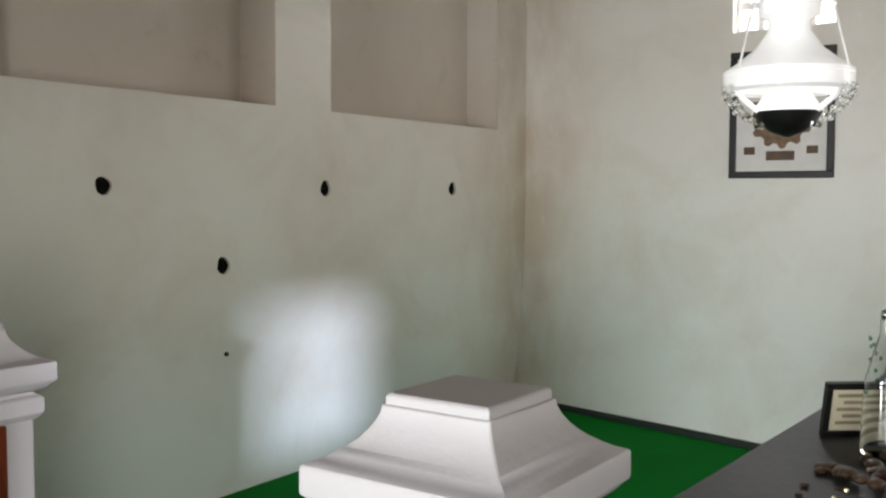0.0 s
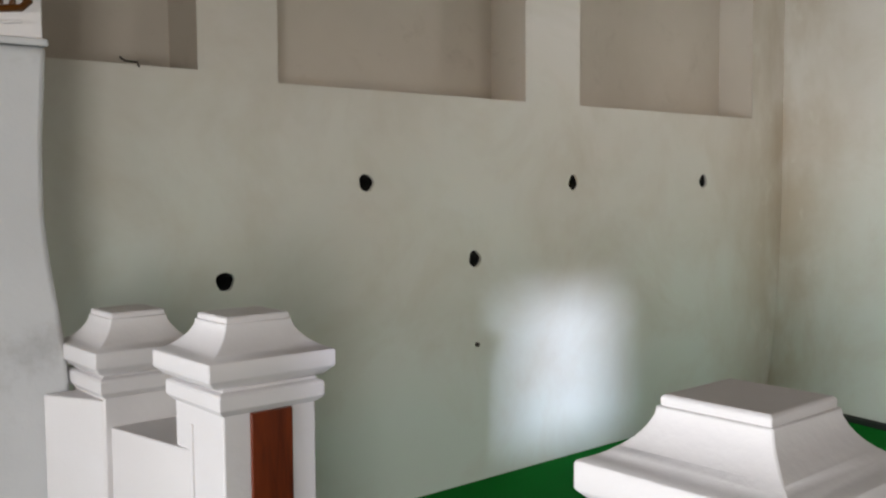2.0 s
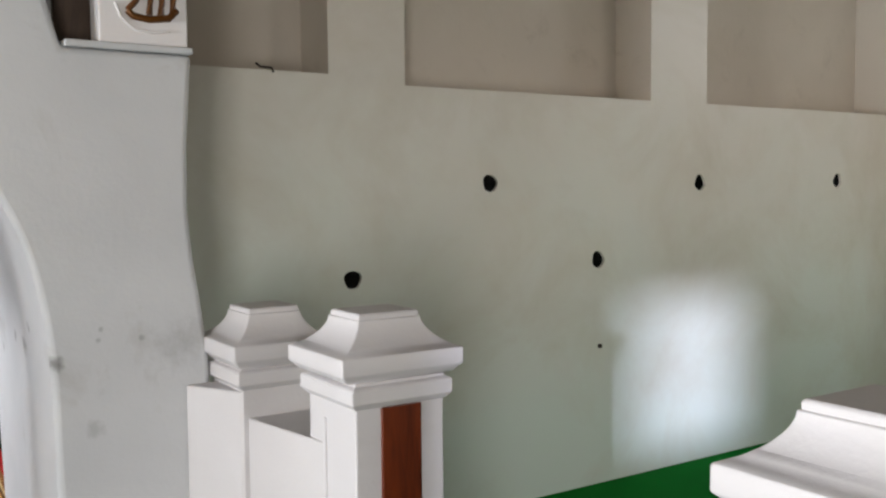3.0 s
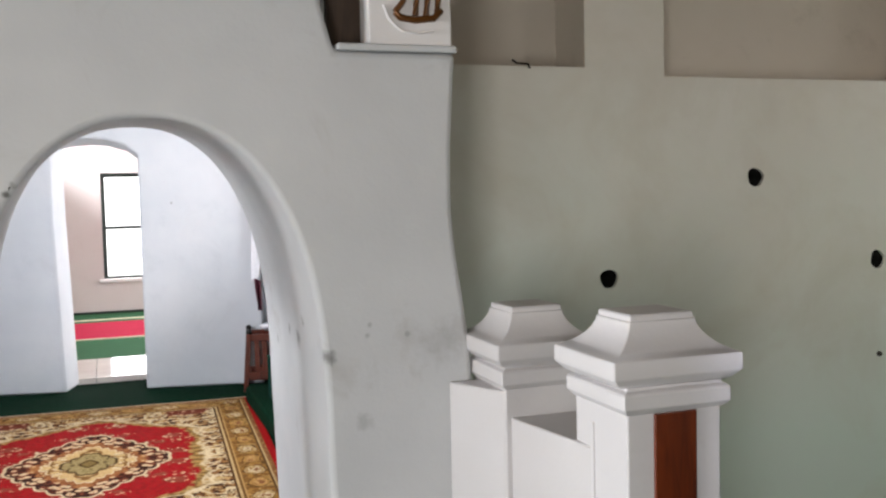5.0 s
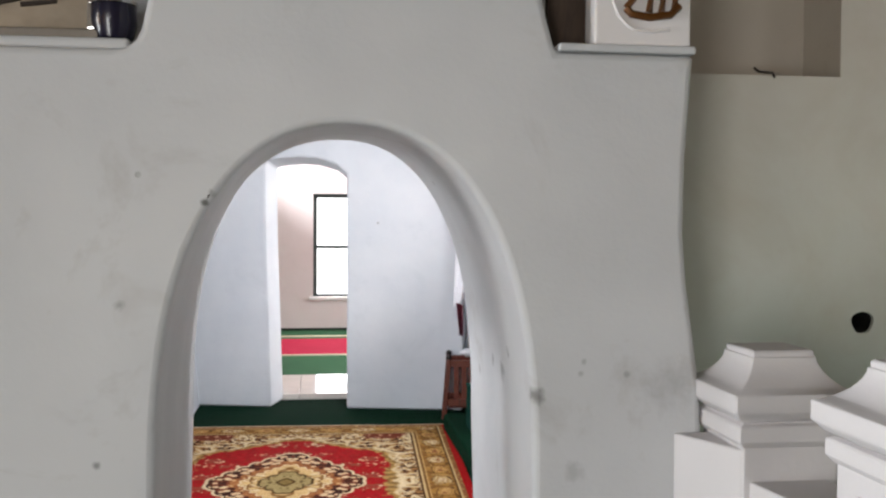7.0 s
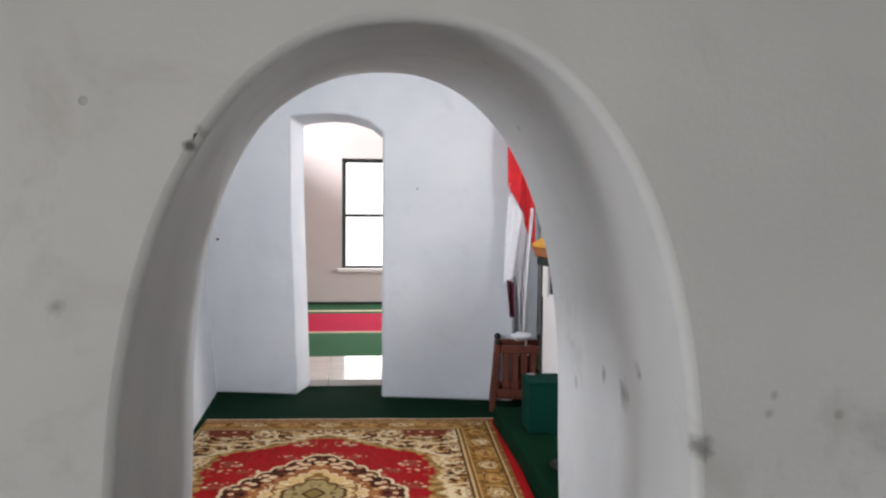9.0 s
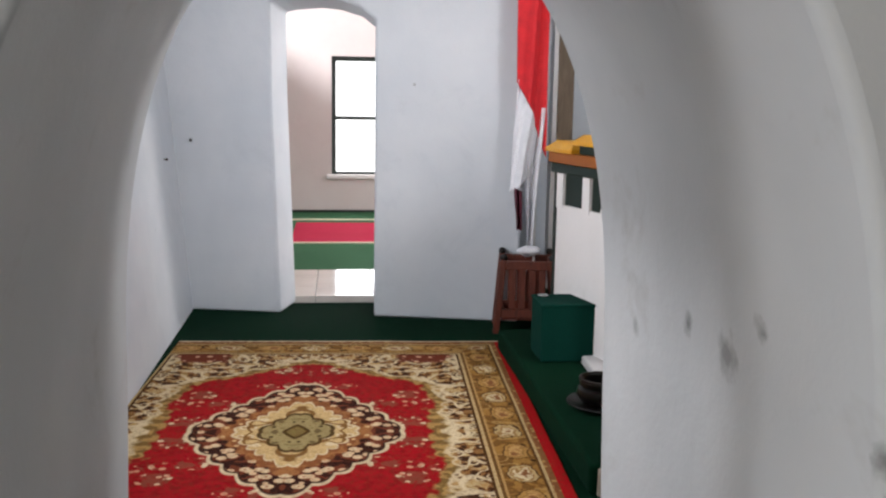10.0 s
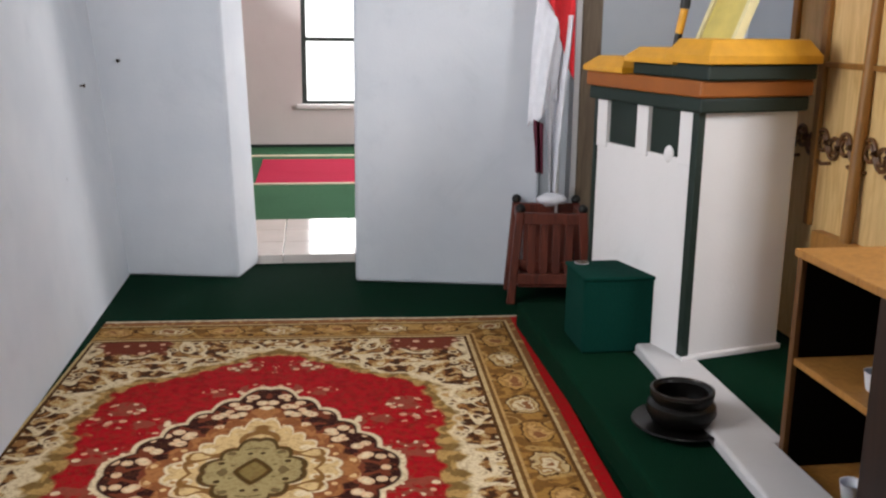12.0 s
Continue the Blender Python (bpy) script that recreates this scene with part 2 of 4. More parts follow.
def rug_material():
    """Medallion carpet: red field, cream floral ground, tan borders, olive core."""
    n = Net("medallion_rug")
    sep = n.t.nodes.new("ShaderNodeSeparateXYZ")
    n.t.links.new(n.co, sep.inputs[0])
    x = n.math('ABSOLUTE', sep.outputs[0])
    y = n.math('ABSOLUTE', sep.outputs[1])
    mv = n.t.nodes.new("ShaderNodeCombineXYZ")
    n.put(mv.inputs[0], x)
    n.put(mv.inputs[1], y)
    mir = mv.outputs[0]
    cream, white, tan, brown, dark = lin("c4a878"), lin("dcc6a0"), lin("946a3a"), lin("5c361b"), lin("24100c")
    red, deep, olive, gold = lin("a00a17"), lin("860811"), lin("8a7a48"), lin("b58b4c")
    flo = n.noise(18.0, 2, 0.5, mir, 0.6)
    big = n.noise(6.5, 1, 0.4, mir, 0.5)
    tiny = n.voronoi(26.0, vec=mir).outputs[0]

    def below(v, at, soft=0.012):
        return n.math('SUBTRACT', 1.0, n.step(v, at, soft))

    # cream ground with curling vines and flower heads
    vine = below(n.math('ABSOLUTE', n.math('SUBTRACT', big, 0.5)), 0.03, 0.008)
    bloom = n.voronoi(15.0, vec=mir).outputs[0]
    ground = n.ramp(flo, [(0.38, lin("3a2413")), (0.44, brown), (0.49, tan), (0.56, cream), (0.62, lin("b8915a"))], 'CONSTANT')
    ground = n.mix(below(bloom, 0.36, 0.02), ground, white)
    ground = n.mix(below(bloom, 0.24, 0.015), ground, lin("4a2f1a"))
    ground = n.mix(below(bloom, 0.11, 0.01), ground, cream)
    ground = n.mix(vine, ground, white)
    # red field with a few bunches of cream blossoms
    field = n.mix(n.step(n.noise(30.0), 0.55, 0.1), red, deep)
    bunch = n.voronoi(6.5, vec=mir).outputs[0]
    near = below(n.math('ADD', bunch, n.math('MULTIPLY', n.math('SUBTRACT', flo, 0.5), 0.5)), 0.45, 0.01)
    field = n.mix(n.math('MULTIPLY', near, n.step(flo, 0.47, 0.02)), field, lin("8c4030"))
    field = n.mix(n.math('MULTIPLY', near, below(tiny, 0.36, 0.02)), field, n.mix(n.step(flo, 0.5, 0.02), lin("d39a78"), white))
    # medallion rings by a rounded diamond distance with many small scallops
    ang = n.math('ARCTAN2', n.math('MULTIPLY', sep.outputs[1], 0.7), sep.outputs[0])
    lobes = n.math('ABSOLUTE', n.math('SINE', n.math('MULTIPLY', ang, 12.0)))
    soft_lobes = n.math('ABSOLUTE', n.math('SINE', n.math('MULTIPLY', ang, 6.0)))
    d0 = n.math('ADD', n.math('POWER', n.math('DIVIDE', x, 0.49), 1.2), n.math('POWER', n.math('DIVIDE', y, 0.72), 1.2))
    d0 = n.math('POWER', d0, 0.833)
    d = n.math('SUBTRACT', d0, n.math('MULTIPLY', lobes, 0.06))
    e = n.math('SUBTRACT', d0, n.math('MULTIPLY', soft_lobes, 0.05))
    petal = n.voronoi(19.0, vec=mir).outputs[0]
    med = n.mix(n.step(flo, 0.53, 0.01), lin("2c100c"), lin("6e3420"))
    med = n.mix(below(petal, 0.42, 0.02), med, lin("d9b48c"))
    med = n.mix(below(petal, 0.27, 0.02), med, white)
    med = n.mix(below(petal, 0.12, 0.02), med, lin("b06a4a"))
    rust = n.mix(n.step(flo, 0.52, 0.02), lin("86502c"), lin("a06a3c"))
    rust = n.mix(below(petal, 0.22, 0.02), rust, lin("d8b07c"))
    inner = n.mix(below(bloom, 0.34, 0.03), lin("cfae78"), white)
    inner = n.mix(below(bloom, 0.16, 0.02), inner, lin("a87c4a"))
    inner = n.mix(vine, inner, lin("7f5a2c"))
    core = n.mix(n.step(flo, 0.56, 0.02), lin("9c8a5c"), lin("6b5a36"))
    core = n.mix(below(petal, 0.2, 0.02), core, lin("3f3014"))
    col = n.mix(below(petal, 0.3, 0.03), lin("7d6a3a"), white)
    for v, at, c in ((d0, 0.085, lin("46330f")), (d0, 0.125, core), (e, 0.285, lin("4a3716")), (e, 0.325, inner), (d, 0.50, white), (d, 0.525, rust), (d, 0.64, med), (d, 0.875, lin("2c100c")), (d, 0.90, white), (d, 0.94, field)):
        col = n.mix(n.step(v, at, 0.008), col, c)
    # the red field ends in a point towards each end, edged with tan leaves and a white vine
    wob = n.math('MULTIPLY', n.math('SUBTRACT', n.noise(9.0, 2, 0.5, mir), 0.5), 0.20)
    fy = n.math('SUBTRACT', n.math('ADD', y, wob), n.math('SUBTRACT', 1.08, n.math('MULTIPLY', x, 0.72)))
    fx = n.math('SUBTRACT', n.math('ADD', x, wob), 0.60)
    f = n.math('MAXIMUM', fx, fy)
    col = n.mix(n.step(f, -0.015, 0.01), col, n.mix(n.step(flo, 0.5, 0.02), lin("7d6233"), lin("b08c52")))
    col = n.mix(n.step(f, 0.045, 0.01), col, white)
    col = n.mix(n.step(f, 0.065, 0.01), col, ground)
    # a russet block of flowers in each corner
    corner = n.math('MULTIPLY', n.step(n.math('ADD', y, wob), 1.08, 0.01), n.math('MULTIPLY', n.step(n.math('ADD', x, wob), 0.47, 0.01), below(n.math('ADD', x, wob), 0.72, 0.01)))
    col = n.mix(corner, col, n.mix(below(petal, 0.3, 0.02), lin("6e3020"), lin("d8a888")))
    # borders: a chain of oval flowers between thin lines
    bx = n.math('SUBTRACT', 1.075, x)
    by = n.math('SUBTRACT', 1.52, y)
    b = n.math('MINIMUM', bx, by)
    side = n.math('LESS_THAN', bx, by)
    along = n.math('ADD', n.math('MULTIPLY', side, sep.outputs[1]), n.math('MULTIPLY', n.math('SUBTRACT', 1.0, side), sep.outputs[0]))
    u = n.math('SUBTRACT', n.math('FRACT', n.math('DIVIDE', n.math('ADD', along, 10.0), 0.235)), 0.5)
    every = n.math('LESS_THAN', n.math('FRACT', n.math('DIVIDE', n.math('ADD', along, 10.0), 0.47)), 0.5)
    oval = n.math('ADD', n.math('POWER', n.math('DIVIDE', n.math('ABSOLUTE', u), 0.32), 2.0), n.math('POWER', n.math('DIVIDE', n.math('ABSOLUTE', n.math('SUBTRACT', b, 0.165)), 0.055), 2.0))
    oval = n.math('ADD', oval, n.math('MULTIPLY', n.math('SUBTRACT', flo, 0.5), 2.4))
    band = n.mix(n.step(flo, 0.52, 0.02), lin("7a5526"), lin("a07638"))
    band = n.mix(below(bloom, 0.2, 0.02), band, lin("35210f"))
    band = n.mix(n.math('MULTIPLY', vine, 0.7), band, lin("c09a5c"))
    ring = n.mix(every, lin("b88c4c"), cream)
    for at, c in ((1.25, lin("4a3013")), (1.0, ring), (0.62, lin("9c7440")), (0.40, n.mix(every, lin("c89c60"), white)), (0.10, lin("8a5a34"))):
        band = n.mix(below(oval, at, 0.04), band, c)
    col = n.mix(n.step(b, 0.29, 0.004), band, col)
    for at, w, c in ((0.290, 0.006, lin("4a3013")), (0.276, 0.007, cream), (0.262, 0.006, lin("6a4a22")), (0.250, 0.005, lin("b8925a")), (0.092, 0.006, lin("5a3c1a")), (0.080, 0.006, cream)):
        col = n.mix(n.math('LESS_THAN', n.math('ABSOLUTE', n.math('SUBTRACT', b, at)), w), col, c)
    col = n.mix(n.math('LESS_THAN', b, 0.072), col, n.mix(below(tiny, 0.3, 0.02), lin("8a5a34"), lin("b8925a")))
    col = n.mix(n.math('LESS_THAN', bx, 0.048), col, lin("b00c16"))
    col = n.mix(n.math('LESS_THAN', by, 0.022), col, n.mix(n.step(n.noise(40.0), 0.5, 0.1), lin("b8ab90"), lin("d8ccb2")))
    pile = n.noise(240.0, 2)
    col = n.mix(n.math('MULTIPLY', pile, 0.36), col, dark)
    col = n.mix(n.math('MULTIPLY', n.step(n.noise(75.0, 3, 0.6), 0.56, 0.08), 0.4), col, brown)
    n.bump(n.math('ADD', pile, n.math('MULTIPLY', flo, 0.6)), 0.5, 0.004)
    n.b.inputs["Specular IOR Level"].default_value = 0.08
    return n.done(col, 0.95)


M_RUG = rug_material()

# ---- mesh helpers ----


def box(bm, x0, x1, y0, y1, z0, z1, bevel=0.0, seg=2):
    r = bmesh.ops.create_cube(bm, size=1, matrix=Matrix.Translation(((x0 + x1) / 2, (y0 + y1) / 2, (z0 + z1) / 2)) @ Matrix.Diagonal((x1 - x0, y1 - y0, z1 - z0, 1)))
    if bevel:
        es = list({e for v in r["verts"] for e in v.link_edges})
        bmesh.ops.bevel(bm, geom=es, offset=bevel, segments=seg, affect='EDGES', profile=0.5)


def bm_box(*a, **k):
    bm = bmesh.new()
    box(bm, *a, **k)
    return bm


def prism(bm, outline, y0, y1, axis='y', other=None):
    """A flat outline of (a, z) pairs drawn out along y (or (a, b) along z)."""
    def at(p, d):
        return (p[0], d, p[1]) if axis == 'y' else ((d, p[0], p[1]) if axis == 'x' else (p[0], p[1], d))
    va = [bm.verts.new(at(p, y0)) for p in outline]
    vb = [bm.verts.new(at(p, y1)) for p in (other or outline)]
    bm.faces.new(va)
    bm.faces.new(vb[::-1])
    k = len(outline)
    for i in range(k):
        bm.faces.new((va[i], vb[i], vb[(i + 1) % k], va[(i + 1) % k]))
    bmesh.ops.recalc_face_normals(bm, faces=bm.faces)


def square_loft(bm, rings, cx=0.0, cy=0.0):
    """Square rings (half width, z) joined upwards."""
    rows = [[bm.verts.new((cx + sx * h, cy + sy * h, z)) for sx, sy in ((-1, -1), (1, -1), (1, 1), (-1, 1))] for h, z in rings]
    for a, b in zip(rows, rows[1:]):
        for i in range(4):
            bm.faces.new((a[i], a[(i + 1) % 4], b[(i + 1) % 4], b[i]))
    bm.faces.new(rows[0][::-1])
    bm.faces.new(rows[-1])


def lathe(bm, profile, seg=32, ring=False):
    """(radius, z) pairs turned round z."""
    rows = [[bm.verts.new((max(r, 1e-4) * math.cos(2 * math.pi * i / seg), max(r, 1e-4) * math.sin(2 * math.pi * i / seg), z)) for i in range(seg)] for r, z in profile]
    for a, b in zip(rows, rows[1:]):
        for i in range(seg):
            bm.faces.new((a[i], a[(i + 1) % seg], b[(i + 1) % seg], b[i]))
    if ring:
        for i in range(seg):
            bm.faces.new((rows[-1][i], rows[-1][(i + 1) % seg], rows[0][(i + 1) % seg], rows[0][i]))
    else:
        for row in (rows[0][::-1], rows[-1]):
            bm.faces.new(row)


def tube(bm, points, r, seg=8):
    """A round bar along points."""
    pts = [Vector(p) for p in points]
    rows = []
    for i, p in enumerate(pts):
        d = (pts[min(i + 1, len(pts) - 1)] - pts[max(i - 1, 0)]).normalized()
        q = d.to_track_quat('Z', 'Y')
        rows.append([bm.verts.new(p + q @ Vector((r * math.cos(2 * math.pi * k / seg), r * math.sin(2 * math.pi * k / seg), 0))) for k in range(seg)])
    for a, b in zip(rows, rows[1:]):
        for i in range(seg):
            bm.faces.new((a[i], a[(i + 1) % seg], b[(i + 1) % seg], b[i]))
    bm.faces.new(rows[0][::-1])
    bm.faces.new(rows[-1])


def part(name, bm, material, parent=None, label="", smooth=False):
    me = bpy.data.meshes.new(name)
    bm.normal_update()
    bm.to_mesh(me)
    bm.free()
    me.materials.append(material)
    if smooth:
        for p in me.polygons:
            p.use_smooth = True
        me.set_sharp_from_angle(angle=radians(40))
    ob = new(name, me)
    ob.parent = parent
    if label:
        ob["label"] = label
    return ob


def thing(name, m, label, category, group=""):
    ob = new(name)
    ob.matrix_world = m
    ob.empty_display_size = 0.1
    return tagged(ob, label, category, group)


def setting(name, bm, material, label="", smooth=False, m=None):
    ob = part(name, bm, material, None, "", smooth)
    if m:
        ob.matrix_world = m
    return tagged(ob, label, "", "", "structure")


def soften(ob, width, seg=3, angle=35):
    mod = ob.modifiers.new("worn_edges", 'BEVEL')
    mod.width, mod.segments, mod.limit_method, mod.angle_limit = width, seg, 'ANGLE', radians(angle)
    return ob


# ---- structure: front room ----
WALL_T = 1.15        # thickness of the arch wall
BAY_Y = 0.70         # front of the pale green wall
RIGHT_X = 6.37
SILL = 2.028
CEIL = 3.5


def arch_half(z):
    return 0.503 + 0.03 * (0.8 - z)


def arch_outline():
    right = [(0.005 + arch_half(z), z) for z in (0.0, 0.4)]
    for i in range(25):
        a = radians(3.6 * i)
        right.append((0.005 + 0.503 * math.cos(a) ** (1 / 1.1), 0.8 + 0.99 * math.sin(a) ** (1 / 1.3)))
    left = [(0.01 - x, z) for x, z in right]
    return right + [(0.005, 1.79)] + left[::-1]


def wall_outline(grow):
    """The wall's front, with the opening wider by grow towards the inner room."""
    arch = [(x + (grow * 0.15 if x > 0.005 else -grow * 0.75) * min(1, abs(x - 0.005) / 0.3), z + grow * 0.85 * max(0, z - 0.9) / 0.89) for x, z in arch_outline()]
    return ([(-2.8, 0.0), (-2.8, 1.972), (-0.60, 1.972), (-0.565, 1.978), (-0.54, 1.995), (-0.527, 2.02), (-0.51, 2.10), (-0.495, 2.4), (-0.49, CEIL),
             (0.50, CEIL), (0.505, 2.4), (0.525, 2.13), (0.555, 2.02), (0.565, 1.995), (0.955, 1.995), (0.950, 1.97), (0.932, 1.7), (0.930, 1.5), (0.942, 1.36), (0.962, 1.22), (0.985, 1.06), (1.0, 0.6), (1.01, 0.0)] + arch)


bm = bmesh.new()
levels = [(0.0, 0.0), (0.07, 0.004), (0.35, 0.018), (0.75, 0.039), (1.08, 0.056), (WALL_T, 0.06)]
rows = [[bm.verts.new((x, y, z)) for x, z in wall_outline(grow)] for y, grow in levels]
bm.faces.new(rows[0])
bm.faces.new(rows[-1][::-1])
for a, b in zip(rows, rows[1:]):
    for i in range(len(a)):
        bm.faces.new((a[i], b[i], b[(i + 1) % len(a)], a[(i + 1) % len(a)]))
bmesh.ops.recalc_face_normals(bm, faces=bm.faces)
soften(setting("wall_arch", bm, M_WALL, "thick white limewashed wall with an arched passage", True), 0.024, 4, 45)
bm = bmesh.new()
box(bm, -2.8, -0.49, 0.28, WALL_T, 1.96, CEIL)
box(bm, 0.50, 0.935, 0.62, WALL_T, 1.97, CEIL)
setting("wall_niche_back", bm, M_WALL, "shaded plaster at the back of the niches")

# pale green wall with putlog holes below and niches above
HOLES = [(1.888, 1.172), (2.634, 1.59), (3.329, 1.192), (4.10, 1.588), (5.381, 1.595)]


PIERS = ((1.785, 2.165), (3.71, 4.15), (5.96, RIGHT_X))


def holed_wall(x0, x1, z0, z1, y, depth, holes, radius, piers):
    bm = bmesh.new()

    def loop(pts):
        vs = [bm.verts.new((x, y, z)) for x, z in pts]
        return vs, [bm.edges.new((vs[i], vs[(i + 1) % len(vs)])) for i in range(len(vs))]
    top = [(x1, z1)]
    for a, b in reversed(piers):
        top += [(b, CEIL), (a, CEIL), (a, z1)] if b >= x1 else [(b, z1), (b, CEIL), (a, CEIL), (a, z1)]
    if piers[-1][1] >= x1:
        top = top[1:]
    edges = loop([(x0, z0), (x1, z0)] + top[:-1] + [(top[-1][0], z1 + 0.03), (x0, z1 + 0.03)])[1]
    rims, lined = [], []
    for k, (hx, hz) in enumerate(holes):
        vs, es = loop([(hx + radius * (1 + 0.1 * math.sin(3 * a + k)) * math.cos(a), hz + radius * (1 + 0.08 * math.cos(2 * a + k)) * math.sin(a)) for a in (2 * math.pi * i / 20 for i in range(20))])
        edges += es
        rims.append(vs)
    bmesh.ops.triangle_fill(bm, use_beauty=True, edges=edges)
    for vs in rims:
        rings = [vs] + [[bm.verts.new((v.co.x, y + d, v.co.z)) for v in vs] for d in (0.016, depth)]
        for k, (ra, rb) in enumerate(zip(rings, rings[1:])):
            for i in range(20):
                f = bm.faces.new((ra[i], ra[(i + 1) % 20], rb[(i + 1) % 20], rb[i]))
                if k:
                    lined.append(f)
        lined.append(bm.faces.new(rings[-1]))
    for f in lined:
        f.material_index = 1
    bmesh.ops.recalc_face_normals(bm, faces=bm.faces)
    for f in bm.faces:
        if abs(f.normal.y) > 0.9 and f.normal.y > 0:
            f.normal_flip()
    return bm


setting("wall_green", holed_wall(0.9, RIGHT_X, 0.0, SILL, BAY_Y, 0.26, HOLES, 0.043, PIERS), M_GREEN, "pale green painted wall with small round holes").data.materials.append(M_HOLE)
setting("wall_green_core", bm_box(0.9, RIGHT_X, BAY_Y + 0.27, BAY_Y + 0.5, 0.0, CEIL), M_NICHE, "plaster behind the niches")
bm = bmesh.new()
box(bm, 0.9, 1.785, BAY_Y + 0.003, BAY_Y + 0.27, SILL - 0.02, SILL + 0.031)
box(bm, 1.785, RIGHT_X, BAY_Y + 0.003, BAY_Y + 0.27, SILL - 0.02, SILL + 0.001)
setting("niche_sill", bm, M_NICHE, "plaster sill of the wall niches")
for a, b in PIERS:
    setting("wall_pier", bm_box(a + 0.001, b - 0.001, BAY_Y + 0.003, BAY_Y + 0.27, SILL, CEIL), M_NICHE, "plastered pier between two niches")

# right wall with a small grille window
bm = bmesh.new()
GY0, GY1, GZ0, GZ1 = -1.53, -0.88, 2.63, 3.17
for a in ((-4.8, GY0, 0, CEIL), (GY1, 1.2, 0, CEIL), (GY0, GY1, 0, GZ0), (GY0, GY1, GZ1, CEIL)):
    box(bm, RIGHT_X, RIGHT_X + 0.35, a[0], a[1], a[2], a[3])
setting("wall_right", bm, M_GREEN, "pale green painted end wall")
win = thing("window_1", pose(RIGHT_X + 0.12, 0, 0), "white plaster grille window with square openings", "window")
win["kind"] = "structure"
for i in range(5):
    y = GY0 + (GY1 - GY0) * i / 4
    part("bar", bm_box(-0.04, 0.04, y - 0.022, y + 0.022, GZ0, GZ1), M_POST, win)
for i in range(4):
    z = GZ0 + (GZ1 - GZ0) * i / 3
    part("rail", bm_box(-0.035, 0.035, GY0, GY1, z - 0.022, z + 0.022), M_POST, win)

# unseen rear and left walls of the front room, with openings added to let daylight in
bm = bmesh.new()
for a in ((-2.8, -2.4, 0, CEIL), (-1.2, 4.5, 0, CEIL), (-2.4, -1.2, 2.15, CEIL), (6.1, RIGHT_X, 0, CEIL), (4.5, 6.1, 0, 1.05), (4.5, 6.1, 2.45, CEIL)):
    box(bm, a[0], a[1], -5.1, -4.8, a[2], a[3])
setting("wall_rear", bm, M_REAR, "unseen rear wall, brown to cut bounced light, with added doorway and window")
bm = bmesh.new()
box(bm, -3.1, -2.8, -0.65, 0.0, 0, CEIL)
box(bm, -7.8, -3.1, -0.3, 0.0, 0, CEIL)
# added window slot, sized to throw the sun patch on the green wall
for a in ((-7.8, -4.64, 0, CEIL), (-3.40, -2.8, 0, CEIL), (-4.64, -3.40, 0, 1.45), (-4.64, -3.40, 2.36, CEIL)):
    box(bm, a[0], a[1], -5.1, -4.8, a[2], a[3])
for a in ((-4.8, -4.2, 0, CEIL), (-0.6, -0.3, 0, CEIL), (-4.2, -0.6, 2.7, CEIL)):
    box(bm, -8.1, -7.8, a[0], a[1], a[2], a[3])
# unseen fin outside, added to keep the sun out of the rear doorway
box(bm, -2.85, -2.5, -7.0, -5.1, -0.4, 3.2)
setting("wall_left", bm, M_WALL, "unseen white porch walls, with openings and a fin added to shape the daylight")

setting("floor", bm_box(-8.1, 6.8, -5.1, 5.62, -0.2, 0.0), M_CARPET, "floor laid with dark green carpet")
E0, E1 = (5.988, -0.210), (5.806, -1.173)      # slanting edge of the bright carpet
slope = (E1[0] - E0[0]) / (E1[1] - E0[1])
bm = bmesh.new()
prism(bm, [(1.5, -1.9), (E0[0] + slope * (-1.9 - E0[1]), -1.9), (E0[0] + slope * (BAY_Y - E0[1]), BAY_Y), (1.5, BAY_Y)], 0.0, 0.006, 'y')
for v in bm.verts:
    v.co = (v.co.x, v.co.z, v.co.y)
bmesh.ops.recalc_face_normals(bm, faces=bm.faces)
setting("floor_front", bm, M_CARPET_FRONT, "bright green carpet before the painted wall")
setting("ceiling", bm_box(-8.1, 6.8, -5.1, 1.2, CEIL, CEIL + 0.2), M_REAR, "unseen ceiling, brown to cut bounced light")
# carpet edge, made thick and dark to include the shadow along it
bm = bmesh.new()
tube(bm, [(E0[0] + slope * (y - E0[1]) + 0.01, y, 0.012) for y in (-1.9, -0.6, BAY_Y - 0.04)], 0.034, 8)
setting("carpet_edge", bm, M_DKGREEN, "dark green carpet edge, widened to paint the shadow band beside it")
bm = bmesh.new()
rows = []
for y in (-4.78, -1.9, -0.6, 0.1, BAY_Y - 0.002):
    foot = E0[0] + slope * (max(y, -1.9) - E0[1]) + 0.02
    rows.append([bm.verts.new((foot + (RIGHT_X - 0.004 - foot) * k, y, z)) for k, z in ((0, 0.001), (0.35, 0.25), (0.68, 0.6), (0.9, 1.0), (0.99, 1.4), (1.0, 1.55))])
for a, b in zip(rows, rows[1:]):
    for i in range(5):
        bm.faces.new((a[i], b[i], b[i + 1], a[i + 1]))
bmesh.ops.recalc_face_normals(bm, faces=bm.faces)
setting("wall_right_foot", bm, M_GREEN, "battered foot of the pale green end wall", True)

# ---- structure: inner room ----
LEAN = 0.09
bm = bmesh.new()
WY0, WY1, WZ0, WZ1 = 2.25, 3.15, 1.05, 2.35
for a in ((WALL_T, WY0, 0, 3.3), (WY1, 5.9, 0, 3.3), (WY0, WY1, 0, WZ0), (WY0, WY1, WZ1, 3.3)):
    box(bm, -1.4, -1.05, a[0], a[1], a[2], a[3])
for v in bm.verts:
    v.co.x -= LEAN * v.co.z
setting("wall_inner_left", bm, M_ROOM, "white plastered wall leaning slightly outwards")
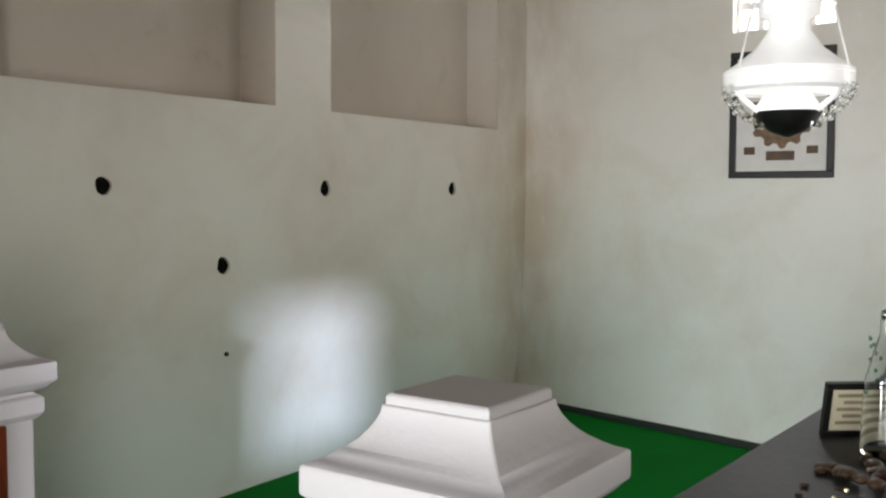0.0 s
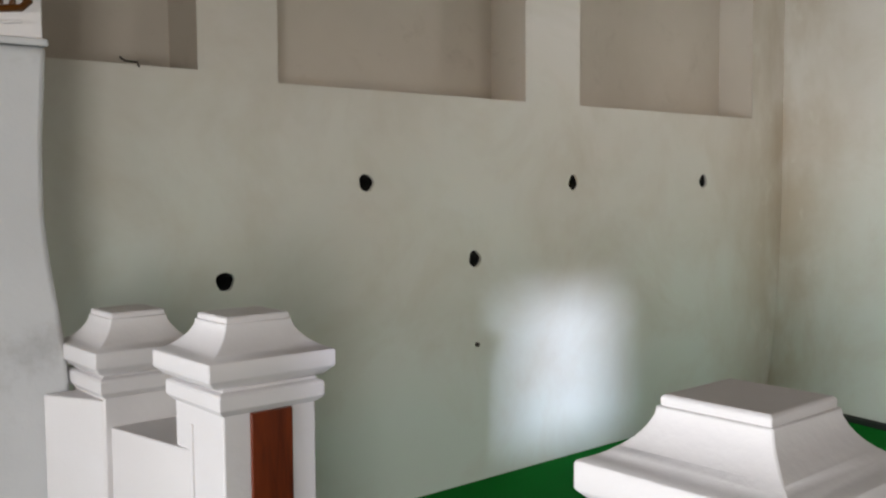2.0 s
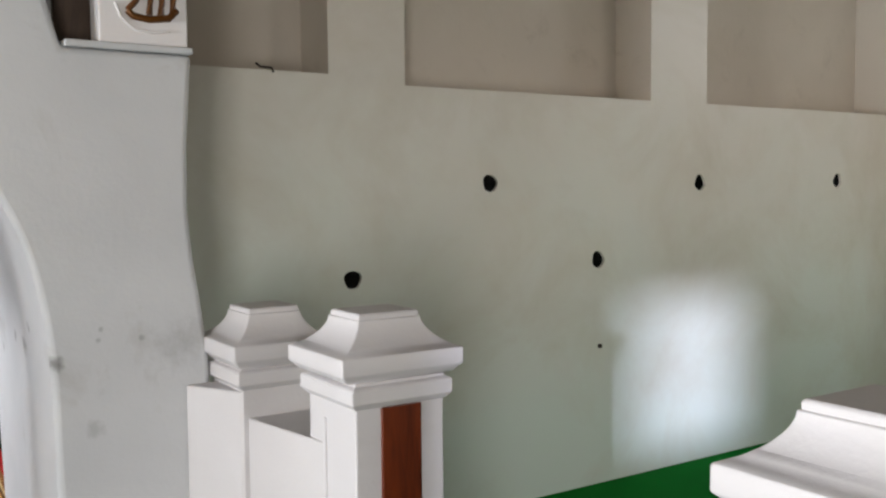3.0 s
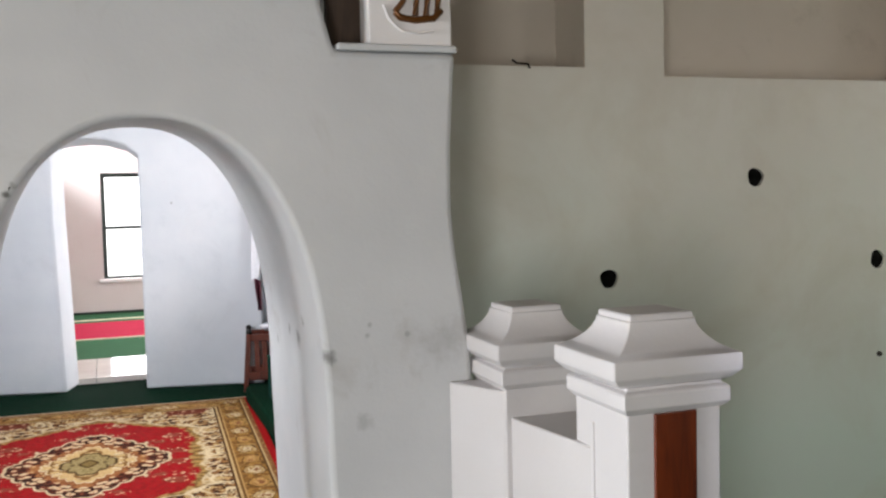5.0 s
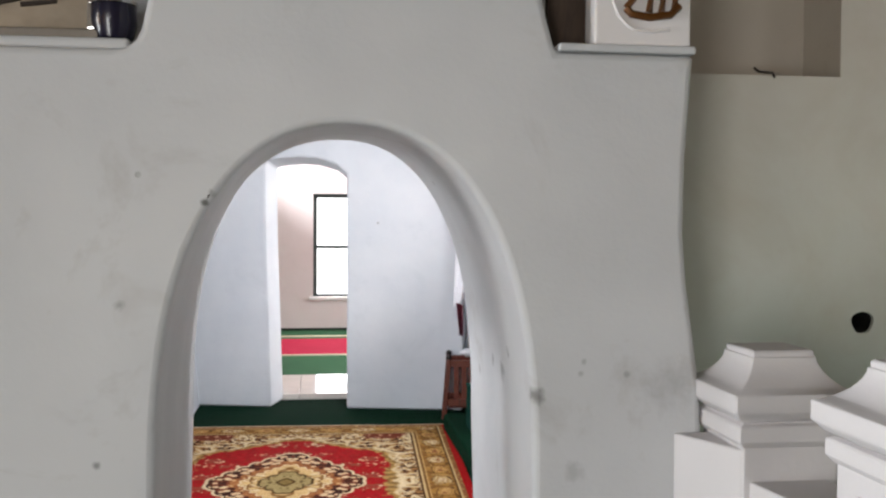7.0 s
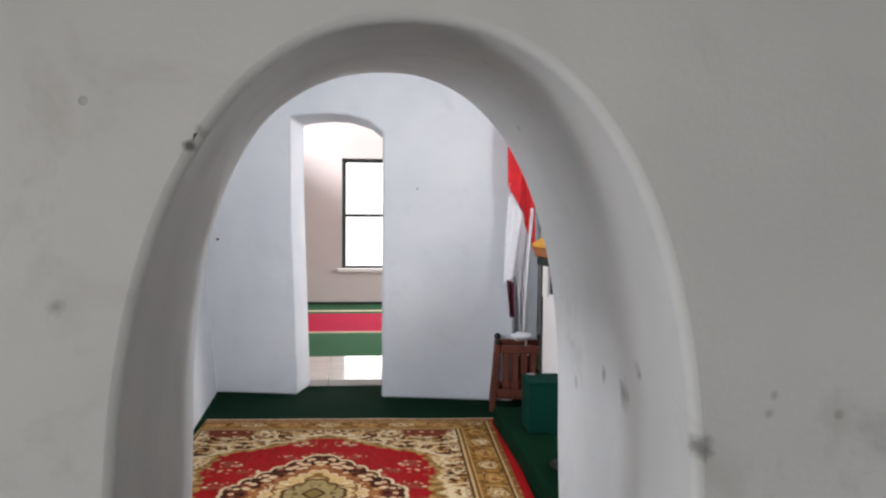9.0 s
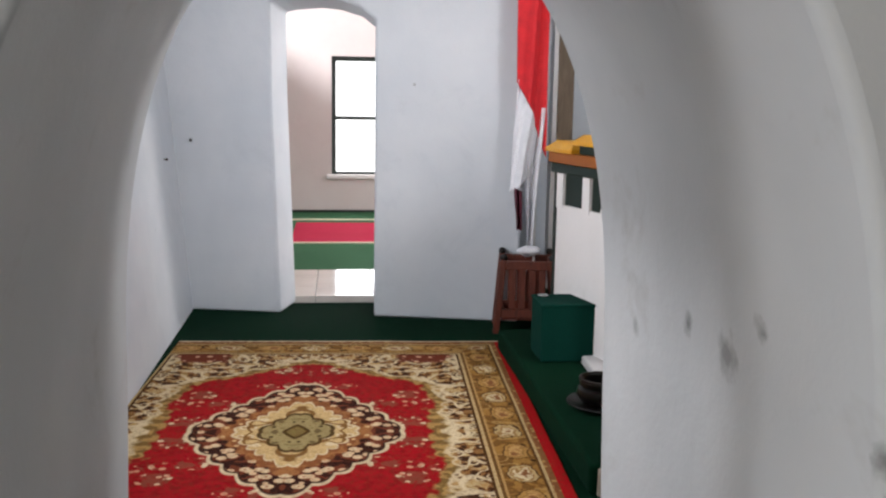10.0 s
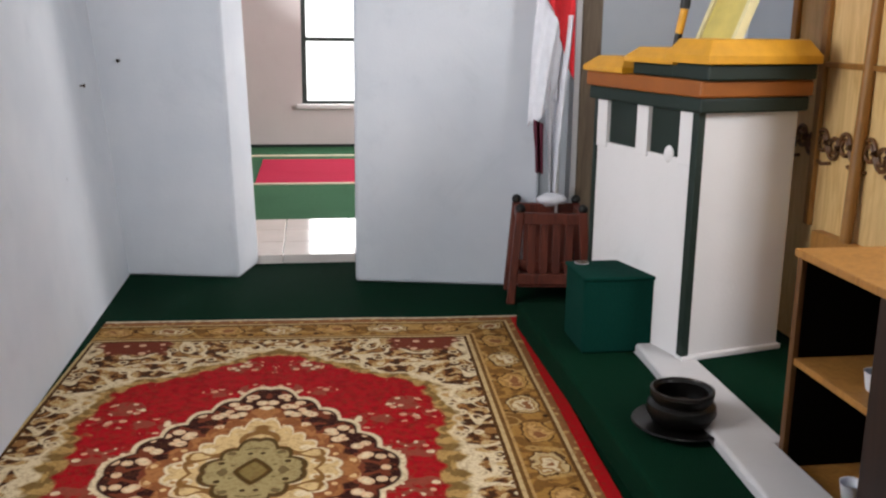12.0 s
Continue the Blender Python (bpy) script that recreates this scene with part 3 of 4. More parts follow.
# back wall in its own frame: u along the wall
BACK = Matrix.Translation((-1.072, 5.44, 0)) @ Matrix.Rotation(radians(-11.5), 4, 'Z')
D0, D1, DT = 0.622, 1.246, 0.34


def back_wall_outline(splay):
    """The doorway narrows by splay towards the hall."""
    a, b, h = D0 + splay * 0.6, D1 - splay, splay * 1.2
    head = [(b, 1.905 - h), (b - 0.10, 1.985 - h), (b - 0.25, 2.03 - h), (b - 0.4 + splay * 0.8, 2.04 - h), (a + 0.03, 2.028 - h), (a - 0.05, 2.012 - h), (a - 0.045, 1.4)]
    return [(-0.45, 0), (-0.45, 3.3), (2.19, 3.3), (2.19, 0), (b, 0)] + head + [(a, 0)]


bm = bmesh.new()
prism(bm, back_wall_outline(0.0), 0.0, DT, 'y', back_wall_outline(0.035))
soften(setting("wall_inner_back", bm, M_ROOM, "white plastered wall with a tall narrow doorway", m=BACK), 0.018, 3)
bm = bmesh.new()
box(bm, 1.03, 1.10, 5.12, 6.0, 0, 3.3)
box(bm, 1.03, 3.0, 6.0, 6.3, 0, 3.3)
# right wall, with an unseen opening added for the fill lamp
for a in ((WALL_T, 1.2, 0, 3.3), (1.9, 6.0, 0, 3.3), (1.2, 1.9, 0, 1.85), (1.2, 1.9, 2.95, 3.3)):
    box(bm, 2.6, 3.0, a[0], a[1], a[2], a[3])
setting("wall_inner_right", bm, M_ROOM, "white plastered walls of the prayer niche")
setting("wall_inner_front", bm_box(1.0, 2.6, WALL_T - 0.15, WALL_T, 0, 3.3), M_ROOM, "white plastered wall beside the arch")
setting("ceiling_inner", bm_box(-1.9, 3.0, WALL_T, 6.3, 3.3, 3.5), M_CEIL, "pale plaster ceiling")
PLAT = 0.12
soften(setting("platform", bm_box(0.86, 1.14, 2.29, 2.6, 0.0, PLAT - 0.012), M_STONE, "beige stone end of the low step"), 0.006, 2)
soften(setting("platform_carpet", bm_box(0.83, 1.15, 2.3, 4.35, 0.0, PLAT), M_CARPET, "dark green carpet covering the step"), 0.02, 3)
bm = bmesh.new()
prism(bm, [(1.055, 2.0), (1.258, 2.0), (1.262, 2.74), (1.30, 2.745), (1.318, 3.7), (1.318, 4.8), (1.20, 4.8), (1.142, 3.62), (1.10, 2.8)], 0.0, 0.155, "z")
soften(setting("kerb", bm, M_NEWEL, "white painted kerb of the dais"), 0.012, 3)
setting("dais", bm_box(1.29, 2.6, 2.74, 6.0, 0.0, 0.15), M_CARPET, "dais laid with dark green carpet")

# ---- structure: hall beyond the doorway ----
HZ = -0.05
setting("hall_floor", bm_box(-3.4, 3.4, 5.62, 11.5, -0.3, HZ), M_HALLGREEN, "hall floor laid with faded green carpet")
setting("hall_carpet", bm_box(-0.56, 3.0, 8.64, 10.12, HZ, HZ + 0.006), M_REDCARPET, "crimson prayer carpet with white edges")
bm = bmesh.new()
box(bm, -0.75, 3.0, 10.36, 10.44, HZ, HZ + 0.008)
box(bm, -0.62, 3.0, 8.58, 8.64, HZ, HZ + 0.009)
setting("carpet_border", bm, M_PAPER, "cream woven border lines of the carpets")
tile_root = thing("floor_tile", pose(0, 0, 0), "glossy cream floor tiles of the threshold", "floor")
tile_root["kind"] = "structure"
for i in range(4):
    for j in range(3):
        x0, y0 = -1.06 + 0.41 * i, 5.64 + 0.335 * j
        part("tile", bm_box(x0, x0 + 0.406, y0, y0 + 0.331, -0.3, 0.045, bevel=0.003, seg=1), M_TILE, tile_root)
bm = bmesh.new()
HW0, HW1, HWZ0, HWZ1, HY = -0.16, 0.86, 0.43, 1.90, 11.15
for a in ((-3.4, HW0, HZ, 4.3), (HW1, 3.4, HZ, 4.3), (HW0, HW1, HZ, HWZ0), (HW0, HW1, HWZ1, 4.3)):
    box(bm, a[0], a[1], HY, HY + 0.3, a[2], a[3])
setting("wall_hall_back", bm, M_HALL, "beige plastered wall of the hall")
setting("hall_baseboard", bm_box(-3.4, 3.4, HY - 0.02, HY, HZ, HZ + 0.03), M_DKGREEN, "dark green skirting")
bm = bmesh.new()
box(bm, -3.4, -3.1, 5.6, HY, HZ, 3.22)
for a in ((5.6, 6.6), (11.0, HY)):
    box(bm, -3.4, -3.1, a[0], a[1], 3.22, 4.3)
# hall's right side, with an unseen opening added for the fill lamp
for a in ((5.6, 7.6, HZ, 4.3), (9.6, HY, HZ, 4.3), (7.6, 9.6, 2.5, 4.3)):
    box(bm, 3.1, 3.4, a[0], a[1], a[2], a[3])
box(bm, -3.4, -0.6, 5.95, 6.0, HZ, 4.3)
box(bm, 3.0, 3.4, 6.3, 6.35, HZ, 4.3)
box(bm, -0.6, 3.0, 6.36, 6.4, 3.3, 4.3)
setting("wall_hall_side", bm, M_HALL, "beige plastered side walls of the hall")
setting("ceiling_hall", bm_box(-3.4, 3.4, 5.95, 11.5, 4.3, 4.5), M_CEIL, "pale hall ceiling")
win = thing("window_2", pose(0, HY + 0.1, 0), "dark framed hall window with two panes of bright glass", "window")
win["kind"] = "structure"
for nm, b in (("frame_side", (HW0, HW0 + 0.055, -0.03, 0.03, HWZ0, HWZ1)), ("frame_side", (HW1 - 0.055, HW1, -0.03, 0.03, HWZ0, HWZ1)),
              ("frame_rail", (HW0, HW1, -0.035, 0.035, HWZ0, HWZ0 + 0.03)), ("frame_rail", (HW0, HW1, -0.035, 0.035, HWZ1 - 0.06, HWZ1)),
              ("mullion", (HW0, HW1, -0.04, 0.03, 1.115, 1.16)), ("mullion", (0.60, 0.63, -0.028, 0.028, HWZ0, HWZ1))):
    part(nm, bm_box(*b, bevel=0.004, seg=1), M_WINFRAME, win)
part("sill", bm_box(HW0 - 0.06, HW1 + 0.06, -0.16, 0.05, HWZ0 - 0.05, HWZ0, bevel=0.01), M_POST, win)

# bright overcast sky outside the two windows, and the yard
for nm, b in (("backdrop_hall", (-2.0, 3.0, 13.0, 13.02, -0.5, 4.0)), ("backdrop_grille", (8.0, 8.02, -3.0, 1.0, 0.5, 5.0))):
    tagged(part(nm, bm_box(*b), M_SKYCARD), "plain bright sky", "", "", "structure")
setting("ground", bm_box(-60, 60, -60, 60, -0.6, -0.32), M_STONE, "bare beige ground of the yard")

# ---- things: front room ----


def ledge_and_panel():
    soften(setting("ledge_right", bm_box(0.568, 0.955, -0.010, 0.60, 1.996, 2.018), M_WALL, "thin moulded white ledge below the niche"), 0.007, 3)
    t = thing("calligraphy_panel", pose(0.67, 0.004, 2.018), "white carved panel with gold calligraphy in a wall niche", "panel")
    part("board", bm_box(0, 0.272, 0.0, 0.10, 0, 0.62, bevel=0.006), M_POST, t)
    # added dark sheet: its brown paints the shade in the niche
    part("backing", bm_box(-0.10, 0.26, 0.13, 0.16, 0, 1.2), wood("niche_shade_brown", "33261d", "46362a", 0.7), t, "dark brown sheet added behind the panel as the niche's shade")
    bm = bmesh.new()
    pts = [(0.05, 0.14), (0.065, 0.10), (0.09, 0.075), (0.11, 0.062), (0.16, 0.058), (0.21, 0.066)]
    tube(bm, [(x, -0.004, z - 0.02) for x, z in pts], 0.005)
    tube(bm, [(0.045, -0.004, 0.14), (0.045, -0.004, 0.55)], 0.005)
    part("moulding", bm, M_POST, t, "raised scalloped border moulding")
    bm = bmesh.new()
    tube(bm, [(0.085, -0.006, 0.10), (0.10, -0.008, 0.083), (0.15, -0.008, 0.076), (0.21, -0.008, 0.084), (0.235, -0.006, 0.11)], 0.011)
    tube(bm, [(0.085, -0.006, 0.10), (0.11, -0.008, 0.13), (0.13, -0.006, 0.17)], 0.009)
    for x in (0.15, 0.185, 0.22):
        tube(bm, [(x, -0.006, 0.09), (x + 0.006, -0.009, 0.15), (x, -0.006, 0.3)], 0.010)
    part("calligraphy", bm, M_GOLD, t, "raised gold calligraphy strokes", True)


ledge_and_panel()


def niche_left():
    soften(setting("ledge_left", bm_box(-2.79, -0.56, 0.03, 0.28, 1.972, 2.004), M_WALL, "rounded white niche sill"), 0.012, 4)
    t = thing("framed_picture", pose(-1.15, 0.10, 2.004, -8), "framed picture in a dark frame leaning in the wall niche", "picture")
    part("backing", bm_box(-0.48, 0.48, 0.0, 0.02, 0, 0.6), plain("faded_brown_print", "8f8373", 0.7, 0, 0.3, 6), t)
    for b in ((-0.5, 0.5, -0.015, 0.03, 0, 0.03), (-0.5, -0.47, -0.015, 0.03, 0.03, 0.6), (0.47, 0.5, -0.015, 0.03, 0.03, 0.6)):
        part("frame_strip", bm_box(*b, bevel=0.004), M_CHROME, t, "silver frame strip")
    bm = bmesh.new()
    random.seed(4)
    for i in range(9):
        x = -0.42 + i * 0.09
        tube(bm, [(x, -0.001, 0.07 + random.random() * 0.03), (x + 0.04, -0.001, 0.10), (x + 0.09, -0.001, 0.075 + random.random() * 0.04)], 0.008, 5)
    part("writing", bm, M_SCREW, t, "dark brush strokes")
    t = thing("metal_bowl", pose(-0.62, 0.13, 2.004), "dark blue glazed bowl with chrome rim in the wall niche", "bowl")
    bm = bmesh.new()
    lathe(bm, [(0.03, 0), (0.05, 0.01), (0.062, 0.05), (0.06, 0.10), (0.055, 0.10), (0.05, 0.02)], 24)
    part("bowl", bm, plain("dark_blue_glaze", "1c1a2c", 0.2), t, "", True)
    bm = bmesh.new()
    lathe(bm, [(0.055, 0.10), (0.064, 0.102), (0.064, 0.11), (0.055, 0.112)], 24, True)
    part("rim", bm, M_CHROME, t, "chrome rim", True)


niche_left()


def rect_loft(bm, rings, kx, ky, dx=0.0, dy=0.0):
    """Rectangular rings (half width, z) joined upwards, stretched by kx and ky."""
    rows = [[bm.verts.new((dx + sx * h * kx, dy + sy * h * ky, z)) for sx, sy in ((-1, -1), (1, -1), (1, 1), (-1, 1))] for h, z in rings]
    for a, b in zip(rows, rows[1:]):
        for i in range(4):
            bm.faces.new((a[i], a[(i + 1) % 4], b[(i + 1) % 4], b[i]))
    bm.faces.new(rows[0][::-1])
    bm.faces.new(rows[-1])


def newel_post(x, y, top, panel, w=1.0, kx=1.0, ky=1.0):
    """White plastered post with moulded collar and a hipped, hollow-curved cap."""
    t = thing("newel_post", pose(x, y, 0), "white plastered newel post with a hipped moulded cap", "post", "newel posts")
    h = top - 1.275
    bm = bmesh.new()
    square_loft(bm, [(0.142 * w, 0.0), (0.142 * w, 0.06), (0.13 * w, 0.075), (0.13 * w, 1.035 + h)])
    soften(part("shaft", bm, M_NEWEL, t), 0.005, 2)
    bm = bmesh.new()
    square_loft(bm, [(r * w, z + h) for r, z in ((0.13, 1.030), (0.135, 1.034), (0.146, 1.046), (0.148, 1.05), (0.148, 1.082), (0.145, 1.088), (0.132, 1.094), (0.132, 1.102))])
    soften(part("collar", bm, M_NEWEL, t), 0.003, 2)
    bm = bmesh.new()
    hollow = [(0.166 - 0.078 * (1 - (1 - k) ** 1.7), 1.172 + 0.086 * k ** 1.25) for k in (i / 8 for i in range(9))]
    rect_loft(bm, [(r * w, z + h) for r, z in [(0.132, 1.098), (0.140, 1.101), (0.150, 1.108), (0.160, 1.120), (0.166, 1.126), (0.168, 1.130), (0.168, 1.168)] + hollow], kx, ky)
    soften(part("cap", bm, M_NEWEL, t, "", True), 0.003, 2, 50)
    bm = bmesh.new()
    rect_loft(bm, [(0.084 * w, 1.256 + h), (0.084 * w, 1.270 + h), (0.080 * w, 1.275 + h)], kx, ky)
    soften(part("top_plate", bm, M_NEWEL, t), 0.002, 2)
    part("fillet", bm_box(-0.1345 * w, -0.129 * w, 0.030, 0.046, 0.2, 0.98 + h), M_NEWEL, t)
    if panel:
        part("panel", bm_box(-0.062, 0.062, -0.137 * w, -0.125 * w, 0.1, 1.03 + h, bevel=0.004), M_PANEL, t, "varnished brown wooden panel")
    return t


newel_post(1.229, -0.655, 1.236, True, 1.06, 1.06, 0.93)
newel_post(1.138, -0.09, 1.2, False)
newel_post(1.225, -2.19, 1.258, True, 1.09)


def low_wall(outline, z):
    """Balustrade wall on a plan outline, its outer face in one plane with the posts."""
    t = thing("low_wall", pose(0, 0, 0), "low white plastered balustrade wall between the posts", "balustrade", "balustrade")
    bm = bmesh.new()
    prism(bm, outline, 0.0, z, 'z')
    soften(part("body", bm, M_NEWEL, t), 0.005, 2)


low_wall([(1.0905, -0.62), (1.25, -0.62), (1.24, -0.10), (1.0075, -0.10)], 0.868)
low_wall([(1.0065, -0.215), (1.22, -0.215), (1.22, -0.002), (0.905, -0.002)], 0.95)


def framed_emblem():
    t = thing("framed_emblem", pose(RIGHT_X - 0.004, -1.21, 2.08, 0, 0, -90), "black framed gold emblem on cream paper hanging on the wall", "picture")
    w, h = 0.288, 0.37
    part("paper", bm_box(-w, w, -0.012, 0.0, -h, h), plain("white_mount", "cfccc6", 0.6, 0, 0.05, 9), t)
    for b in ((-w - 0.045, w + 0.045, -0.03, 0.0, -h - 0.045, -h), (-w - 0.045, w + 0.045, -0.03, 0.0, h, h + 0.045), (-w - 0.045, -w, -0.03, 0, -h, h), (w, w + 0.045, -0.03, 0, -h, h)):
        part("frame_strip", bm_box(*b, bevel=0.006), M_BLACK, t)
    bm = bmesh.new()
    outer = [(r * math.cos(a), r * math.sin(a) - 0.02) for i in range(48) for a in (2 * math.pi * i / 48,) for r in (0.205 if i % 4 < 2 else 0.175,)]
    prism(bm, outer, -0.02, -0.012)
    part("emblem", bm, plain("bronze_print", "6a5238", 0.6, 0, 0.3, 30), t, "gold toothed wheel shape")
    bm = bmesh.new()
    for x in (-0.2, 0.2):
        box(bm, x - 0.035, x + 0.035, -0.02, -0.012, -0.26, -0.21)
    box(bm, -0.09, 0.09, -0.022, -0.012, -0.30, -0.24)
    part("scroll", bm, plain("brown_print", "4f3b28", 0.6, 0, 0.3, 30), t, "small brown scroll shapes")


framed_emblem()


def hanging_lamp():
    c = Vector((3.02, -2.16, 1.846))
    t = thing("hanging_lamp", Matrix.Translation(c), "white opal hanging lamp with added glow, crystal bead strings and chrome fittings", "lamp")
    bm = bmesh.new()
    lathe(bm, [(0.085, 0.285), (0.09, 0.29), (0.088, 0.25), (0.06, 0.235), (0.065, 0.2), (0.10, 0.15), (0.15, 0.11), (0.19, 0.082), (0.19, 0.07), (0.14, 0.10), (0.08, 0.15), (0.04, 0.2)], 40)
    part("shade", bm, M_OPAL, t, "white bell-shaped opal shade with added glow", True)
    bm = bmesh.new()
    lathe(bm, [(0.182, 0.07), (0.19, 0.068), (0.188, 0.03), (0.17, 0.02), (0.165, 0.03), (0.175, 0.06)], 40, True)
    part("rim", bm, M_OPAL, t, "white lower ring", True)
    bm = bmesh.new()
    lathe(bm, [(0.03, 0.06), (0.05, 0.04), (0.10, -0.03), (0.105, -0.04), (0.02, -0.04)], 32)
    part("inner_cone", bm, M_OPAL, t, "small white inner shade", True)
    bm = bmesh.new()
    lathe(bm, [(0.10, -0.04), (0.085, -0.07), (0.05, -0.10), (0.01, -0.115)], 32)
    part("bowl", bm, M_BLACK, t, "dark metal bowl", True)
    bm = bmesh.new()
    for i in range(26):
        a = 2 * math.pi * i / 26
        if abs(math.cos(a - radians(15))) > 0.72:      # the fringe hangs in two swags
            continue
        for k in range(6):
            r = 0.19 - 0.10 * (k / 5) ** 2
            bmesh.ops.create_icosphere(bm, subdivisions=1, radius=0.010, matrix=Matrix.Translation((r * math.cos(a), r * math.sin(a), 0.03 - 0.022 * k)))
    for i in range(3):
        a = 2 * math.pi * i / 3 + radians(15)
        arm = bmesh.new()
        tube(arm, [(0.176 * math.cos(a), 0.176 * math.sin(a), 0.05), (0.15 * math.cos(a), 0.15 * math.sin(a), 0.0), (0.098 * math.cos(a), 0.098 * math.sin(a), -0.038)], 0.009, 8)
        part("arm", arm, M_OPAL, t, "white curved arm", True)
    ob = part("bead_fringe", bm, M_GLASS, t, "clear crystal bead strings")
    ob["kind"] = "stuff"
    for i in range(3):
        a = 2 * math.pi * (i + 0.2) / 3
        bm = bmesh.new()
        tube(bm, [(0.18 * math.cos(a), 0.18 * math.sin(a), 0.08), (0.11 * math.cos(a), 0.11 * math.sin(a), 0.35), (0.03 * math.cos(a), 0.03 * math.sin(a), 0.75)], 0.0035, 6)
        part("chain", bm, M_SHADE, t, "thin white chain")
    bm = bmesh.new()
    tube(bm, [(0, 0, 0.2), (0, 0, CEIL - c.z)], 0.009, 8)
    part("rod", bm, M_CHROME, t, "chrome hanging rod")


hanging_lamp()


def grey_table():
    t = thing("display_table", pose(0, 0, 0, 0, 0, -2.5), "low table with a dark grey granite top", "table")
    part("top", bm_box(1.83, 4.35, -3.2, -2.117, 0.85, 0.89, bevel=0.006), M_SLAB, t, "dark grey granite slab")
    part("body", bm_box(1.93, 4.25, -3.1, -2.217, 0.006, 0.85), M_SLAB, t)
    f = thing("photo_frame", pose(2.854, -2.477, 0.89, 12, 0, -52) @ Matrix.Scale(0.905, 4), "small black framed paper with faded writing standing on the table", "frame")
    part("paper", bm_box(-0.17, 0.17, 0, 0.008, 0.02, 0.155), M_PAPER, f)
    for b in ((-0.19, 0.19, -0.008, 0.014, 0, 0.02), (-0.19, 0.19, -0.008, 0.014, 0.155, 0.175), (-0.19, -0.17, -0.008, 0.014, 0.02, 0.155), (0.17, 0.19, -0.008, 0.014, 0.02, 0.155)):
        part("frame_strip", bm_box(*b, bevel=0.002), M_BLACK, f)
    bm = bmesh.new()
    for i in range(5):
        box(bm, -0.15 + 0.02 * (i % 2), 0.14, -0.002, 0, 0.04 + 0.022 * i, 0.05 + 0.022 * i)
    part("writing", bm, M_INK, f, "faded lines of writing")
    b = thing("glass_bottle", pose(2.655, -2.515, 0.89) @ Matrix.Diagonal((1.0, 1.0, 1.2, 1.0)), "clear glass flask with painted flowers on the table", "bottle")
    bm = bmesh.new()
    lathe(bm, [(0.05, 0), (0.055, 0.01), (0.05, 0.10), (0.045, 0.16), (0.03, 0.21), (0.012, 0.26), (0.012, 0.29), (0.0105, 0.29), (0.0105, 0.26), (0.0285, 0.209), (0.0435, 0.159), (0.0485, 0.10), (0.0535, 0.012), (0.02, 0.004)], 24)
    part("body", bm, M_GLASS, b, "", True)
    bm = bmesh.new()
    bmesh.ops.create_icosphere(bm, subdivisions=2, radius=0.013, matrix=Matrix.Translation((0, 0, 0.30)))
    part("stopper", bm, M_CHROME, b, "", True)
    bm = bmesh.new()
    random.seed(8)
    for i in range(14):
        a, z = random.random() * 6.28, 0.12 + random.random() * 0.13
        r = 0.05 - 0.13 * max(0, z - 0.13)
        bmesh.ops.create_icosphere(bm, subdivisions=1, radius=0.005, matrix=Matrix.Translation((r * math.cos(a), r * math.sin(a), z)))
    part("flower_print", bm, plain("green_flower_print", "4f7258", 0.5), b, "small green painted flowers")["kind"] = "stuff"
    s = thing("brass_tray", pose(2.30, -2.583, 0.89) @ Matrix.Scale(0.905, 4), "heap of brown and gilded trinkets on clear wrapping", "tray")
    bm = bmesh.new()
    random.seed(11)
    for i in range(90):
        a, r = random.random() * 6.28, random.random() ** 0.5 * 0.26
        k = 0.008 + random.random() * 0.016
        bmesh.ops.create_icosphere(bm, subdivisions=2, radius=k, matrix=Matrix.Translation((r * 1.3 * math.cos(a), r * 0.7 * math.sin(a), k * 0.55 + 0.03 * (1 - r / 0.26))) @ Matrix.Diagonal((1.3, 1, 0.6, 1)))
    part("trinket_heap", bm, plain("brown_trinkets", "44301f", 0.45, 0.1, 0.5, 30), s)["kind"] = "stuff"
    bm = bmesh.new()
    for i in range(10):
        a, r = random.random() * 6.28, random.random() * 0.22
        bmesh.ops.create_icosphere(bm, subdivisions=1, radius=0.007, matrix=Matrix.Translation((r * 1.3 * math.cos(a), r * 0.7 * math.sin(a), 0.012 + 0.03 * (1 - r / 0.26))))
    part("gilt_pieces", bm, plain("bright_gilt", "c4ab86", 0.3, 0.9), s, "shiny gilt pieces")["kind"] = "stuff"


grey_table()


